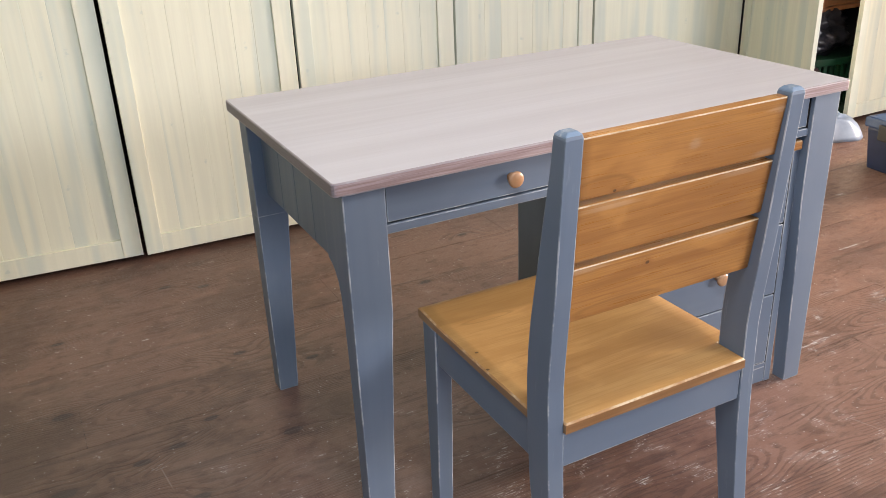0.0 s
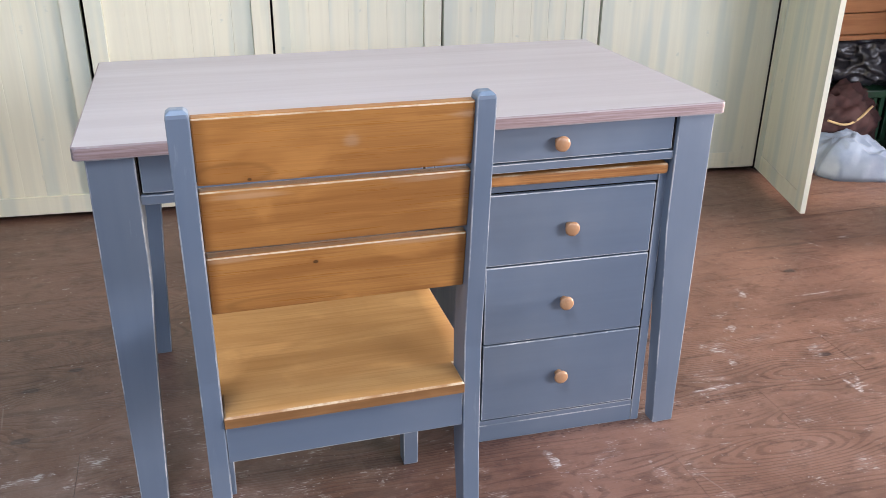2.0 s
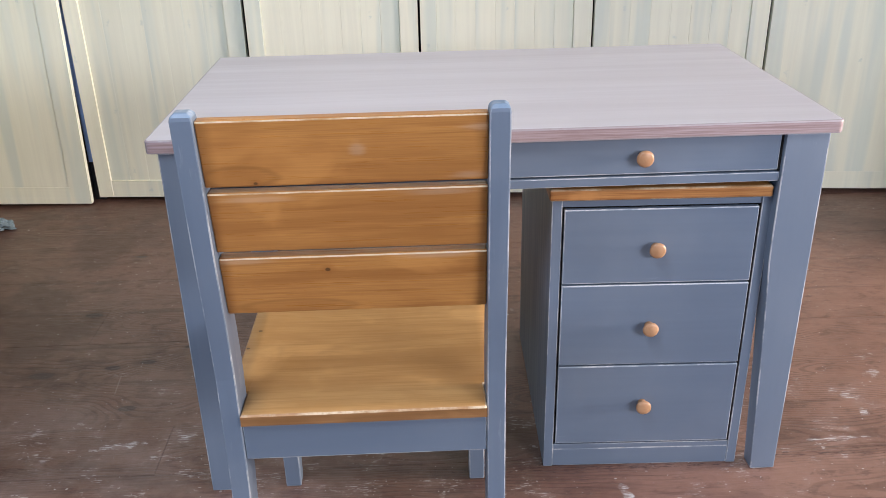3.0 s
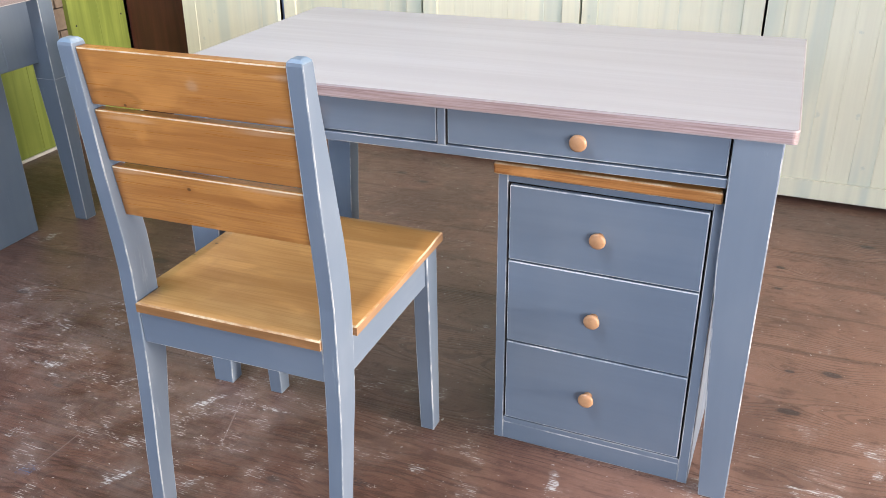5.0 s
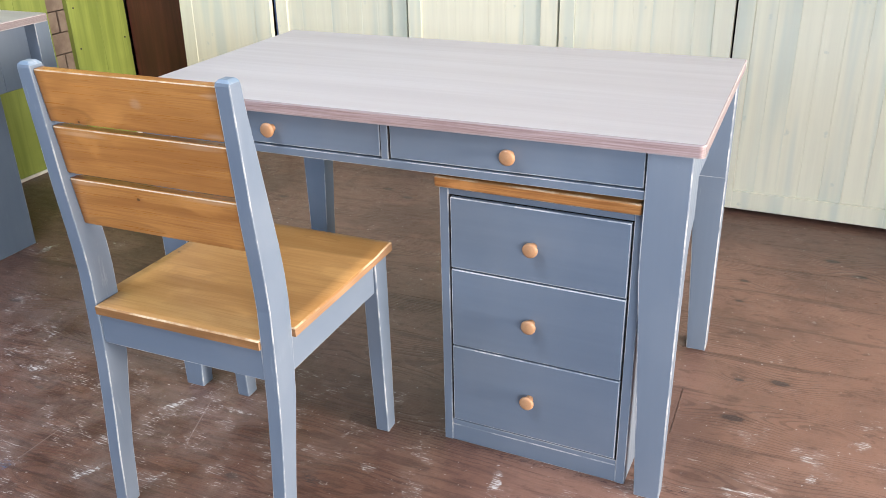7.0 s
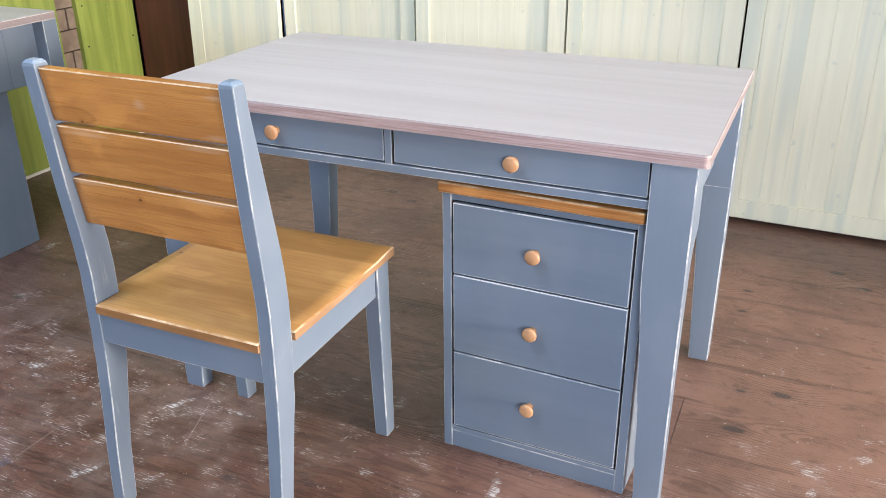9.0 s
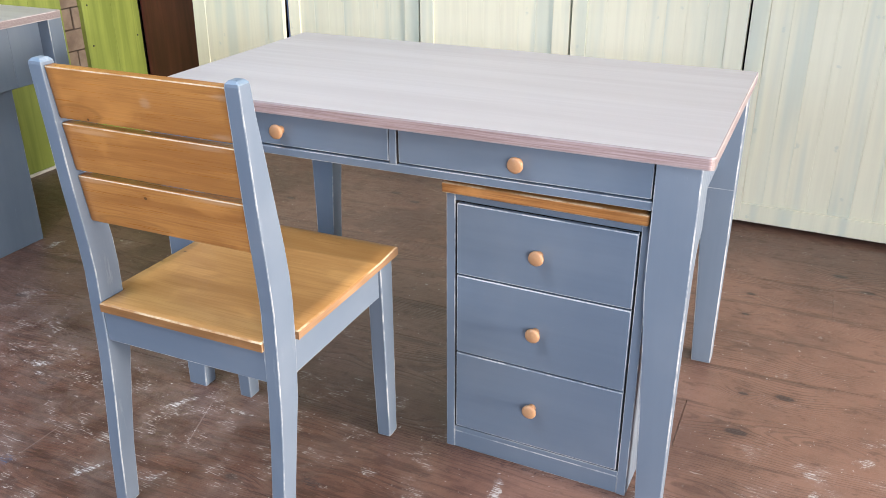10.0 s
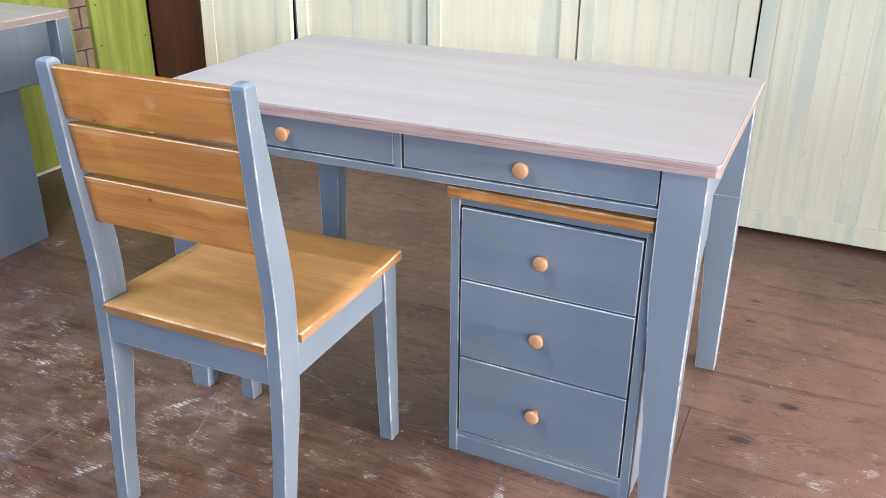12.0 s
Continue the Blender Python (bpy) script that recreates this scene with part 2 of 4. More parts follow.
# drips and scrapes of paint: x, y, half length, half width, turn, colour
FLOOR_MARKS = [
    (0.80, 0.034, 0.42, 0.016, -1, RED_DARK), (1.30, 0.050, 0.22, 0.012, 0, RED_DARK),
    (1.456, 0.252, 0.030, 0.014, -20, PAINT_WHITE), (1.360, 0.096, 0.090, 0.007, 2, PAINT_WHITE), (1.688, 0.016, 0.052, 0.008, -85, PAINT_WHITE), (1.775, 0.125, 0.050, 0.006, -6, PAINT_WHITE),
    (1.560, 0.344, 0.026, 0.020, 20, PAINT_WHITE), (1.461, 0.187, 0.024, 0.014, 40, PAINT_WHITE), (1.940, 0.466, 0.100, 0.006, 0, PAINT_WHITE), (1.709, 0.515, 0.026, 0.020, 50, PAINT_WHITE),
    (2.163, 0.771, 0.030, 0.008, -60, PAINT_WHITE), (2.299, 0.804, 0.026, 0.012, 0, PAINT_WHITE), (0.860, -0.060, 0.014, 0.055, 8, PAINT_WHITE), (-0.220, 0.170, 0.070, 0.012, 10, PAINT_WHITE),
    (-0.075, 0.200, 0.035, 0.012, 20, PAINT_WHITE), (-0.361, -0.115, 0.020, 0.011, 0, PAINT_WHITE), (0.182, -0.309, 0.032, 0.012, 55, PAINT_WHITE), (-0.155, -0.400, 0.028, 0.020, 20, PAINT_BLUE),
    (0.498, -0.195, 0.026, 0.016, 0, TAR), (0.490, -0.030, 0.018, 0.010, 60, PAINT_WHITE), (-0.228, 1.074, 0.018, 0.006, 10, PAINT_WHITE), (1.710, 0.020, 0.050, 0.010, 60, PAINT_WHITE),
    (0.590, -0.115, 0.022, 0.016, 0, PAINT_WHITE), (0.035, -0.350, 0.055, 0.010, 62, PAINT_WHITE), (-0.400, -0.080, 0.050, 0.018, 5, PAINT_WHITE), (0.055, -0.070, 0.050, 0.014, 58, PAINT_WHITE),
    (-0.948, 0.495, 0.020, 0.050, 0, PAINT_WHITE), (0.207, -0.045, 0.050, 0.010, 0, PAINT_WHITE),
]
# long pale scratches across the boards: x, y, half length, turn
SCRATCHES = [(-0.142, -0.320, 0.085, 88), (0.145, -0.110, 0.130, 108), (0.060, 0.660, 0.050, 80), (-0.300, 0.420, 0.055, 96), (0.960, 0.760, 0.060, 50), (2.100, 0.660, 0.110, -50), (1.150, -0.210, 0.080, -70)]
# knots that lie bare: x, y, size
FLOOR_KNOTS = [
    (-0.479, 0.787, 1.1), (-0.253, 0.523, 0.9), (-0.158, 0.593, 0.8), (-0.001, 0.442, 1.1), (-0.337, 0.500, 0.9), (-0.508, 0.474, 1.4),
    (-0.014, 0.861, 0.8), (-0.247, 0.316, 1.0), (0.153, 0.736, 0.8), (-0.453, 1.181, 0.8), (-0.110, 1.391, 0.9), (-0.001, 1.332, 0.9),
    (1.244, 1.067, 0.6), (1.243, 0.931, 0.5), (1.379, 0.534, 1.0), (1.288, 0.349, 1.1), (1.285, 0.515, 0.5), (1.562, 1.210, 0.9),
    (1.485, 1.296, 1.0), (-0.751, 0.179, 0.9), (-0.319, -0.144, 0.5), (0.331, -0.245, 0.7), (1.95, 0.62, 0.9), (1.72, 0.16, 0.8), (0.62, 0.98, 0.9), (0.90, 1.25, 0.8),
]


def floor_board():
    """Old red-brown varnished pine: year rings, knots, bare scratches and white paint spots."""
    m = Nodes("old_brown_varnished_board", 0.34)
    rnd = m.random()
    v = m.vmath("ADD", m.where, m.vmath("MULTIPLY", rnd, (13.0, 5.0, 0.0)))
    p = m.position()
    here = m.t.nodes.new("ShaderNodeSeparateXYZ")
    m.put(here.inputs[0], m.where)
    across = here.outputs[1]
    place = m.t.nodes.new("ShaderNodeSeparateXYZ")
    m.put(place.inputs[0], p)
    fine = m.noise(m.mapped(v, (7, 300, 1)), 1.0, 4, 0.65)
    streak = m.noise(m.mapped(v, (1.1, 26, 1)), 1.0, 4, 0.6, 0.7)
    c = m.mix(m.step(streak, 0.34, 0.66), (0.152, 0.085, 0.061), (0.104, 0.056, 0.040))
    c = m.mix(m.math("MULTIPLY", m.step(fine, 0.48, 0.62), 0.46), c, (0.080, 0.041, 0.029))
    pale = m.noise(m.mapped(v, (12, 340, 1), (4.0, 1.0, 0)), 1.0, 3, 0.6)
    c = m.mix(m.math("MULTIPLY", m.step(pale, 0.54, 0.64), 0.30), c, (0.310, 0.195, 0.145))
    c = m.mix(m.math("ADD", m.math("MULTIPLY", rnd, 0.42), 0.02), c, (0.155, 0.084, 0.060))
    # worn, redder and paler where people walk
    wear = m.noise(m.mapped(p, (1.1, 1.5, 1), (0.4, 0.2, 0)), 1.0, 4, 0.6)
    c = m.mix(m.math("MULTIPLY", m.step(wear, 0.42, 0.66), 0.42), c, (0.215, 0.108, 0.078))
    # the rows at the near side are redder, with dark varnish left in long flakes
    # this darkening also paints in the shade under the chair
    near = m.step(m.math("ADD", place.outputs[1], m.math("MULTIPLY", wear, 0.3)), 0.42, 0.10)
    near = m.math("MULTIPLY", near, m.step(m.math("ADD", place.outputs[0], wear), 1.95, 1.45))
    c = m.mix(m.math("MULTIPLY", near, 0.28), c, (0.120, 0.046, 0.032))
    flake = m.noise(m.mapped(p, (5.0, 40.0, 1), (3.1, 7.7, 0)), 1.0, 6, 0.72)
    c = m.mix(m.math("MULTIPLY", m.math("MULTIPLY", near, m.step(flake, 0.50, 0.57)), 0.70), c, (0.048, 0.020, 0.015))
    cloud = m.noise(p, 6.0, 6, 0.7)
    # pale worn oval, lightened more to put in light missing behind the desk
    lit_wear = m.vmath("LENGTH", m.vmath("MULTIPLY", m.vmath("SUBTRACT", p, (1.55, 0.65, 0)), (1 / 1.8, 1 / 1.15, 0)), out="Value")
    c = m.mix(m.math("MULTIPLY", m.step(lit_wear, 1.15, 0.2), m.step(cloud, 0.30, 0.62, (0.38, 0.80))), c, (0.295, 0.165, 0.119))
    # pale pink boards, with the window's glare put into the colour
    pale_glare = m.vmath("LENGTH", m.vmath("MULTIPLY", m.vmath("SUBTRACT", p, (1.35, -0.20, 0)), (1 / 0.75, 1 / 0.45, 0)), out="Value")
    c = m.mix(m.math("MULTIPLY", m.step(pale_glare, 1.2, 0.4), m.step(cloud, 0.30, 0.62, (0.12, 0.42))), c, (0.305, 0.190, 0.150))
    dusty = m.vmath("LENGTH", m.vmath("MULTIPLY", m.vmath("SUBTRACT", p, (0.05, 0.80, 0)), (1 / 1.45, 1 / 0.85, 0)), out="Value")
    c = m.mix(m.math("MULTIPLY", m.step(dusty, 1.2, 0.3), m.step(cloud, 0.30, 0.62, (0.18, 0.50))), c, (0.232, 0.144, 0.112))
    # knots
    kn = 9.0
    for x, y, size in FLOOR_KNOTS:
        away = m.vmath("MULTIPLY", m.vmath("SUBTRACT", p, (x, y, 0)), (5 / size, 10 / size, 0))
        kn = m.math("MINIMUM", m.vmath("LENGTH", away, out="Value"), kn)
    kn = m.math("ADD", kn, m.math("MULTIPLY", m.math("SUBTRACT", m.noise(p, 60, 3), 0.5), 0.08))
    # year rings of a flat-sawn board: cones cut lengthwise, bent round the knots
    heart = m.math("ADD", m.math("SUBTRACT", across, 0.030), m.math("MULTIPLY", rnd, -0.11))
    deep = m.math("MULTIPLY_ADD", m.noise(m.mapped(v, (1.3, 0.6, 1)), 1.0, 2, 0.45), 0.22, -0.05)
    radius = m.math("SQRT", m.math("ADD", m.math("MULTIPLY", heart, heart), m.math("MULTIPLY", deep, deep)))
    radius = m.math("ADD", radius, m.math("MULTIPLY", m.noise(m.mapped(v, (5, 16, 1)), 1.0, 3, 0.5), 0.016))
    phase = m.math("ADD", m.math("MULTIPLY", radius, 860.0), m.step(kn, 1.0, 0.0, (0.0, 24.0)))
    lines = m.math("MULTIPLY_ADD", m.math("SINE", phase), 0.5, 0.5)
    some = m.noise(m.mapped(v, (1.7, 6.0, 1), (5.0, 2.0, 0)), 1.0, 4, 0.6)
    # the varnish is gone at the near side, and the rings stand out
    some = m.math("ADD", some, m.step(place.outputs[1], 0.55, 0.05, (0.0, 0.10)))
    shown = m.math("MAXIMUM", m.step(some, 0.50, 0.62, (0.05, 0.90)), m.step(kn, 0.80, 0.35))
    late = m.math("MULTIPLY", m.step(lines, 0.58, 0.88), shown)
    c = m.mix(m.math("MULTIPLY", m.math("MULTIPLY", late, m.step(fine, 0.30, 0.60, (0.35, 1.0))), 0.54), c, (0.060, 0.029, 0.021))
    c = m.mix(m.math("MULTIPLY", m.step(kn, 0.24, 0.08), 0.5), c, (0.085, 0.045, 0.032))
    # dark stains: along the joints, following the grain, and in small flecks
    rim = m.math("ABSOLUTE", m.math("SUBTRACT", across, 0.085))
    stain = m.noise(m.mapped(p, (2.4, 22.0, 1), (1.1, 4.2, 0)), 1.0, 5, 0.65)
    stain = m.math("ADD", stain, m.step(rim, 0.074, 0.087, (-0.07, 0.10)))
    stain = m.math("ADD", stain, m.math("MULTIPLY", m.math("SUBTRACT", fine, 0.5), 0.45))
    c = m.mix(m.math("MULTIPLY", m.step(stain, 0.56, 0.70), 0.52), c, (0.054, 0.029, 0.022))
    grime = m.noise(m.mapped(p, (16, 34, 1)), 1.0, 8, 0.78)
    c = m.mix(m.math("MULTIPLY", m.step(grime, 0.53, 0.63), 0.52), c, (0.078, 0.044, 0.034))
    mould = m.noise(m.mapped(p, (2.3, 3.0, 1), (7.0, 3.0, 0)), 1.0, 5, 0.7)
    c = m.mix(m.math("MULTIPLY", m.step(mould, 0.48, 0.60), m.step(lit_wear, 0.5, 1.1, (0.34, 0.62))), c, (0.074, 0.040, 0.031))
    c = m.mix(m.math("MULTIPLY", m.step(kn, 0.135, 0.085), 0.85), c, (0.048, 0.034, 0.032))
    # bare wood and old paint left in the grain, in patches
    comb = m.noise(m.mapped(p, (34, 330, 1)), 1.0, 2, 0.6)
    patch = m.noise(m.mapped(p, (9.0, 13.0, 1), (2.3, 0.7, 0)), 1.0, 5, 0.72)
    patch = m.math("ADD", patch, m.step(place.outputs[1], 0.60, 0.05, (0.0, 0.062)))
    walked = m.vmath("LENGTH", m.vmath("MULTIPLY", m.vmath("SUBTRACT", p, (-0.25, -0.10, 0)), (1 / 0.9, 1 / 0.6, 0)), out="Value")
    patch = m.math("ADD", patch, m.step(walked, 1.2, 0.4, (0.0, 0.030)))
    c = m.mix(m.math("MULTIPLY", m.step(patch, 0.55, 0.70), m.step(cloud, 0.40, 0.65, (0.04, 0.26))), c, (0.37, 0.275, 0.245))
    c = m.mix(m.math("MULTIPLY", m.step(walked, 1.15, 0.45), m.step(cloud, 0.36, 0.66, (0.0, 0.36))), c, (0.275, 0.215, 0.190))
    bare = m.math("MULTIPLY", m.step(comb, 0.555, 0.615), m.step(patch, 0.630, 0.660))
    c = m.mix(m.math("MULTIPLY", bare, 0.72), c, (0.50, 0.475, 0.455))
    for x, y, a, turn in SCRATCHES:
        rot = m.t.nodes.new("ShaderNodeVectorRotate")
        rot.rotation_type = "Z_AXIS"
        m.put(rot.inputs["Vector"], m.vmath("SUBTRACT", p, (x, y, 0)))
        rot.inputs["Angle"].default_value = radians(-turn)
        d = m.vmath("LENGTH", m.vmath("MULTIPLY", rot.outputs[0], (1 / a, 1 / 0.0024, 0)), out="Value")
        d = m.math("ADD", d, m.math("MULTIPLY", m.math("SUBTRACT", cloud, 0.5), 1.6))
        c = m.mix(m.math("MULTIPLY", m.step(d, 1.0, 0.4), 0.26), c, (0.42, 0.36, 0.33))
    ragged = m.noise(p, 55, 4, 0.7)
    for x, y, a, b, turn, tint in FLOOR_MARKS:
        rot = m.t.nodes.new("ShaderNodeVectorRotate")
        rot.rotation_type = "Z_AXIS"
        m.put(rot.inputs["Vector"], m.vmath("SUBTRACT", p, (x, y, 0)))
        rot.inputs["Angle"].default_value = radians(-turn)
        d = m.vmath("LENGTH", m.vmath("MULTIPLY", rot.outputs[0], (1 / a, 1 / b, 0)), out="Value")
        d = m.math("ADD", d, m.math("MULTIPLY", m.math("SUBTRACT", ragged, 0.5), 3.0))
        c = m.mix(m.math("MULTIPLY", m.step(d, 0.9, 0.4), m.step(comb, 0.48, 0.60, (0.08, 0.85))), c, tint)
    # white paint spots, of many sizes
    for size, keep, shift in ((44.0, 0.993, 0.0), (26.0, 0.996, 3.7), (90.0, 0.986, 9.1), (150.0, 0.985, 5.3)):
        q = m.mapped(p, (1, 1, 0), (shift, shift * 0.6, 0))
        q = m.vmath("ADD", q, m.vmath("MULTIPLY", m.t.nodes[m.noise(q, 40, 2).node.name].outputs["Color"], (0.022, 0.022, 0)))
        d = m.voronoi(q, size)
        pick = m.t.nodes[d.node.name].outputs["Color"]
        sep = m.t.nodes.new("ShaderNodeSeparateColor")
        m.put(sep.inputs[0], pick)
        spot = m.math("MULTIPLY", m.step(d, 0.20, 0.12), m.step(sep.outputs[0], keep, keep + 0.01))
        c = m.mix(m.math("MULTIPLY", spot, 0.7), c, (0.58, 0.58, 0.57))
    m.bump(m.math("ADD", m.math("ADD", fine, m.math("MULTIPLY", late, -0.5)), m.math("MULTIPLY", grime, 0.5)), 0.4, 0.002)
    gloss = m.math("ADD", m.step(grime, 0.3, 0.7, (0.27, 0.46)), m.math("MULTIPLY", bare, 0.3))
    return m.done(c, gloss)


board_wood = floor_board()
board_wood.node_tree.nodes["Principled BSDF"].inputs["Specular IOR Level"].default_value = 0.5


def plain(name, colour, dark, rough=0.6, scale=8.0, bump=0.1, metal=0.0):
    """A plain surface with a little mottling and relief."""
    m = Nodes(name, rough, metal)
    a = m.noise(m.where, scale, 5, 0.6)
    b = m.noise(m.where, scale * 9, 3, 0.6)
    c = m.mix(m.step(a, 0.35, 0.7), colour, dark)
    m.bump(m.math("ADD", a, m.math("MULTIPLY", b, 0.4)), bump, 0.002)
    return m.done(c, m.step(b, 0.2, 0.8, (rough - 0.05, rough + 0.05)))


def streaked(name, colour, dark, axis, rough=0.5):
    m = Nodes(name, rough)
    v = m.vmath("ADD", m.where, m.vmath("MULTIPLY", m.random(), (5.0, 3.0, 9.0)))
    a = m.noise(m.mapped(v, along(axis, 32, 2.0)), 1.0, 4, 0.6, 0.5)
    b = m.noise(v, 4.0, 4)
    c = m.mix(m.step(a, 0.35, 0.68), colour, dark)
    c = m.mix(m.math("MULTIPLY", m.step(b, 0.45, 0.7), 0.4), c, dark)
    m.bump(a, 0.12, 0.001)
    return m.done(c)


white_plaster = plain("grey_white_plaster", (0.31, 0.30, 0.29), (0.26, 0.25, 0.24), 0.8, 3)
# near-black colour that paints shade into gaps and the cupboard inside
gap_dark = plain("dark_gap_shade", (0.022, 0.018, 0.015), (0.014, 0.011, 0.010), 0.85)
lime = streaked("lime_green_board", (0.245, 0.300, 0.062), (0.165, 0.212, 0.040), "z", 0.45)
mahogany = streaked("dark_mahogany", (0.095, 0.026, 0.019), (0.055, 0.015, 0.012), "z", 0.4)
brick_brown = plain("brown_weathered_block", (0.215, 0.165, 0.125), (0.135, 0.098, 0.075), 0.8, 14, 0.3)
mortar = plain("grey_brown_mortar", (0.12, 0.095, 0.075), (0.08, 0.062, 0.05), 0.9, 20, 0.3)
white_strip = plain("chipped_white_paint", (0.70, 0.69, 0.66), (0.56, 0.54, 0.50), 0.6)
orange_pine = streaked("orange_pine", (0.34, 0.155, 0.068), (0.235, 0.098, 0.041), "x", 0.5)
green_plastic = plain("green_plastic", (0.005, 0.042, 0.018), (0.004, 0.028, 0.012), 0.4)
red_cloth = plain("red_brown_cloth", (0.058, 0.022, 0.023), (0.030, 0.012, 0.013), 0.85, 12, 0.4)
cord_cloth = plain("straw_cord", (0.46, 0.34, 0.18), (0.36, 0.26, 0.13), 0.8)
white_film = plain("white_plastic_film", (0.26, 0.33, 0.44), (0.19, 0.25, 0.36), 0.36, 9, 0.2)
grey_film = plain("grey_plastic_film", (0.026, 0.025, 0.031), (0.012, 0.012, 0.015), 0.32, 12, 0.4)
blue_plastic = plain("navy_blue_plastic", (0.013, 0.030, 0.085), (0.009, 0.020, 0.062), 0.4)
blue_lid = plain("blue_plastic_lid", (0.022, 0.060, 0.155), (0.016, 0.045, 0.120), 0.35)
black_plastic = plain("black_plastic", (0.015, 0.015, 0.018), (0.010, 0.010, 0.012), 0.4)
blue_metal = plain("blue_painted_metal", (0.30, 0.46, 0.80), (0.25, 0.40, 0.72), 0.4)
rag_cloth = plain("grey_blue_rag", (0.16, 0.22, 0.25), (0.09, 0.13, 0.15), 0.85, 20, 0.4)

# ---- building blocks ----


def mesh_of(name, bm, mats):
    bmesh.ops.recalc_face_normals(bm, faces=bm.faces)
    me = bpy.data.meshes.new(name)
    bm.to_mesh(me)
    bm.free()
    for m in mats if isinstance(mats, (list, tuple)) else [mats]:
        me.materials.append(m)
    return me


def part(name, bm, mats, parent=None, label=""):
    ob = new(name, mesh_of(name, bm, mats))
    if parent is not None:
        ob.parent = parent
    return tagged(ob, label)


def thing(name, m, label, category, group="", kind=""):
    ob = new(name)
    ob.empty_display_size = 0.05
    ob.matrix_world = m
    return tagged(ob, label, category, group, kind)


def loft(sections, width=0.0, slot=0, segments=2):
    """A bar through level rectangles (z, x0, x1, y0, y1), from the bottom up."""
    bm = bmesh.new()
    rings = []
    for z, x0, x1, y0, y1 in sections:
        rings.append([bm.verts.new(p) for p in ((x0, y0, z), (x1, y0, z), (x1, y1, z), (x0, y1, z))])
    bm.faces.new(rings[0][::-1])
    bm.faces.new(rings[-1])
    for a, b in zip(rings, rings[1:]):
        for k in range(4):
            bm.faces.new((a[k], a[(k + 1) % 4], b[(k + 1) % 4], b[k]))
    bmesh.ops.recalc_face_normals(bm, faces=bm.faces)
    if width > 0:
        sharp = [e for e in bm.edges if len(e.link_faces) == 2 and e.calc_face_angle(0) > 0.6]
        bmesh.ops.bevel(bm, geom=sharp, offset=width, segments=segments, profile=0.6, affect="EDGES", clamp_overlap=True, material=slot)
    return bm


def box(x0, x1, y0, y1, z0, z1, width=0.0, slot=0, segments=2):
    return loft([(z0, x0, x1, y0, y1), (z1, x0, x1, y0, y1)], width, slot, segments)


def prism(outline, lo, hi, axis="z", width=0.0, slot=0, segments=2):
    """A flat outline given thickness along an axis."""
    bm = bmesh.new()
    put = {"z": lambda u, v, w: (u, v, w), "y": lambda u, v, w: (u, w, v), "x": lambda u, v, w: (w, u, v)}[axis]
    a = [bm.verts.new(put(u, v, lo)) for u, v in outline]
    b = [bm.verts.new(put(u, v, hi)) for u, v in outline]
    bm.faces.new(a)
    bm.faces.new(b[::-1])
    n = len(outline)
    for k in range(n):
        bm.faces.new((a[k], b[k], b[(k + 1) % n], a[(k + 1) % n]))
    bmesh.ops.recalc_face_normals(bm, faces=bm.faces)
    if width > 0:
        sharp = [e for e in bm.edges if len(e.link_faces) == 2 and e.calc_face_angle(0) > 0.6]
        bmesh.ops.bevel(bm, geom=sharp, offset=width, segments=segments, profile=0.6, affect="EDGES", clamp_overlap=True, material=slot)
    return bm


def turned(profile, sides=28):
    """A body of revolution about -y from (radius, distance) pairs."""
    bm = bmesh.new()
    rings = []
    for r, d in profile:
        if r < 1e-5:
            rings.append([bm.verts.new((0, -d, 0))])
        else:
            rings.append([bm.verts.new((r * math.cos(2 * math.pi * k / sides), -d, r * math.sin(2 * math.pi * k / sides))) for k in range(sides)])
    for a, b in zip(rings, rings[1:]):
        for k in range(sides):
            q = (k + 1) % sides
            if len(b) == 1:
                bm.faces.new((a[k], a[q], b[0]))
            else:
                bm.faces.new((a[k], a[q], b[q], b[k]))
    bm.faces.new(rings[0])
    for f in bm.faces:
        f.smooth = True
    return bm


def lump(rx, ry, rz, seed, rough=0.35, ridges=0.0, level=5):
    """A crumpled body that rests on z = 0."""
    bm = bmesh.new()
    bmesh.ops.create_icosphere(bm, subdivisions=level, radius=1.0)
    off = Vector((seed * 3.1, seed * 1.7, seed * 2.3))
    for v in bm.verts:
        d = v.co.normalized()
        k = 1 + rough * noise.fractal(d * 1.6 + off, 1.0, 2.0, 4)
        k += ridges * (0.5 - abs(noise.noise(d * 3.3 + off))) + 0.5 * ridges * (0.5 - abs(noise.noise(d * 7.5 + off)))
        v.co = Vector((d.x * rx, d.y * ry, max(-0.96, d.z * 1.4) * rz)) * k
    low = min(v.co.z for v in bm.verts)
    for v in bm.verts:
        v.co.z = max(0.0, v.co.z - low - 0.12 * rz)
    for f in bm.faces:
        f.smooth = True
    return bm


def flat_setting(name, bm, mat, label=""):
    return tagged(new(name, mesh_of(name, bm, mat)), label, kind="structure")


# ---- the room ----
ROOM = (-3.2, 6.8, -3.2, 2.35, 2.75)
X0, X1, Y0, Y1, H = ROOM


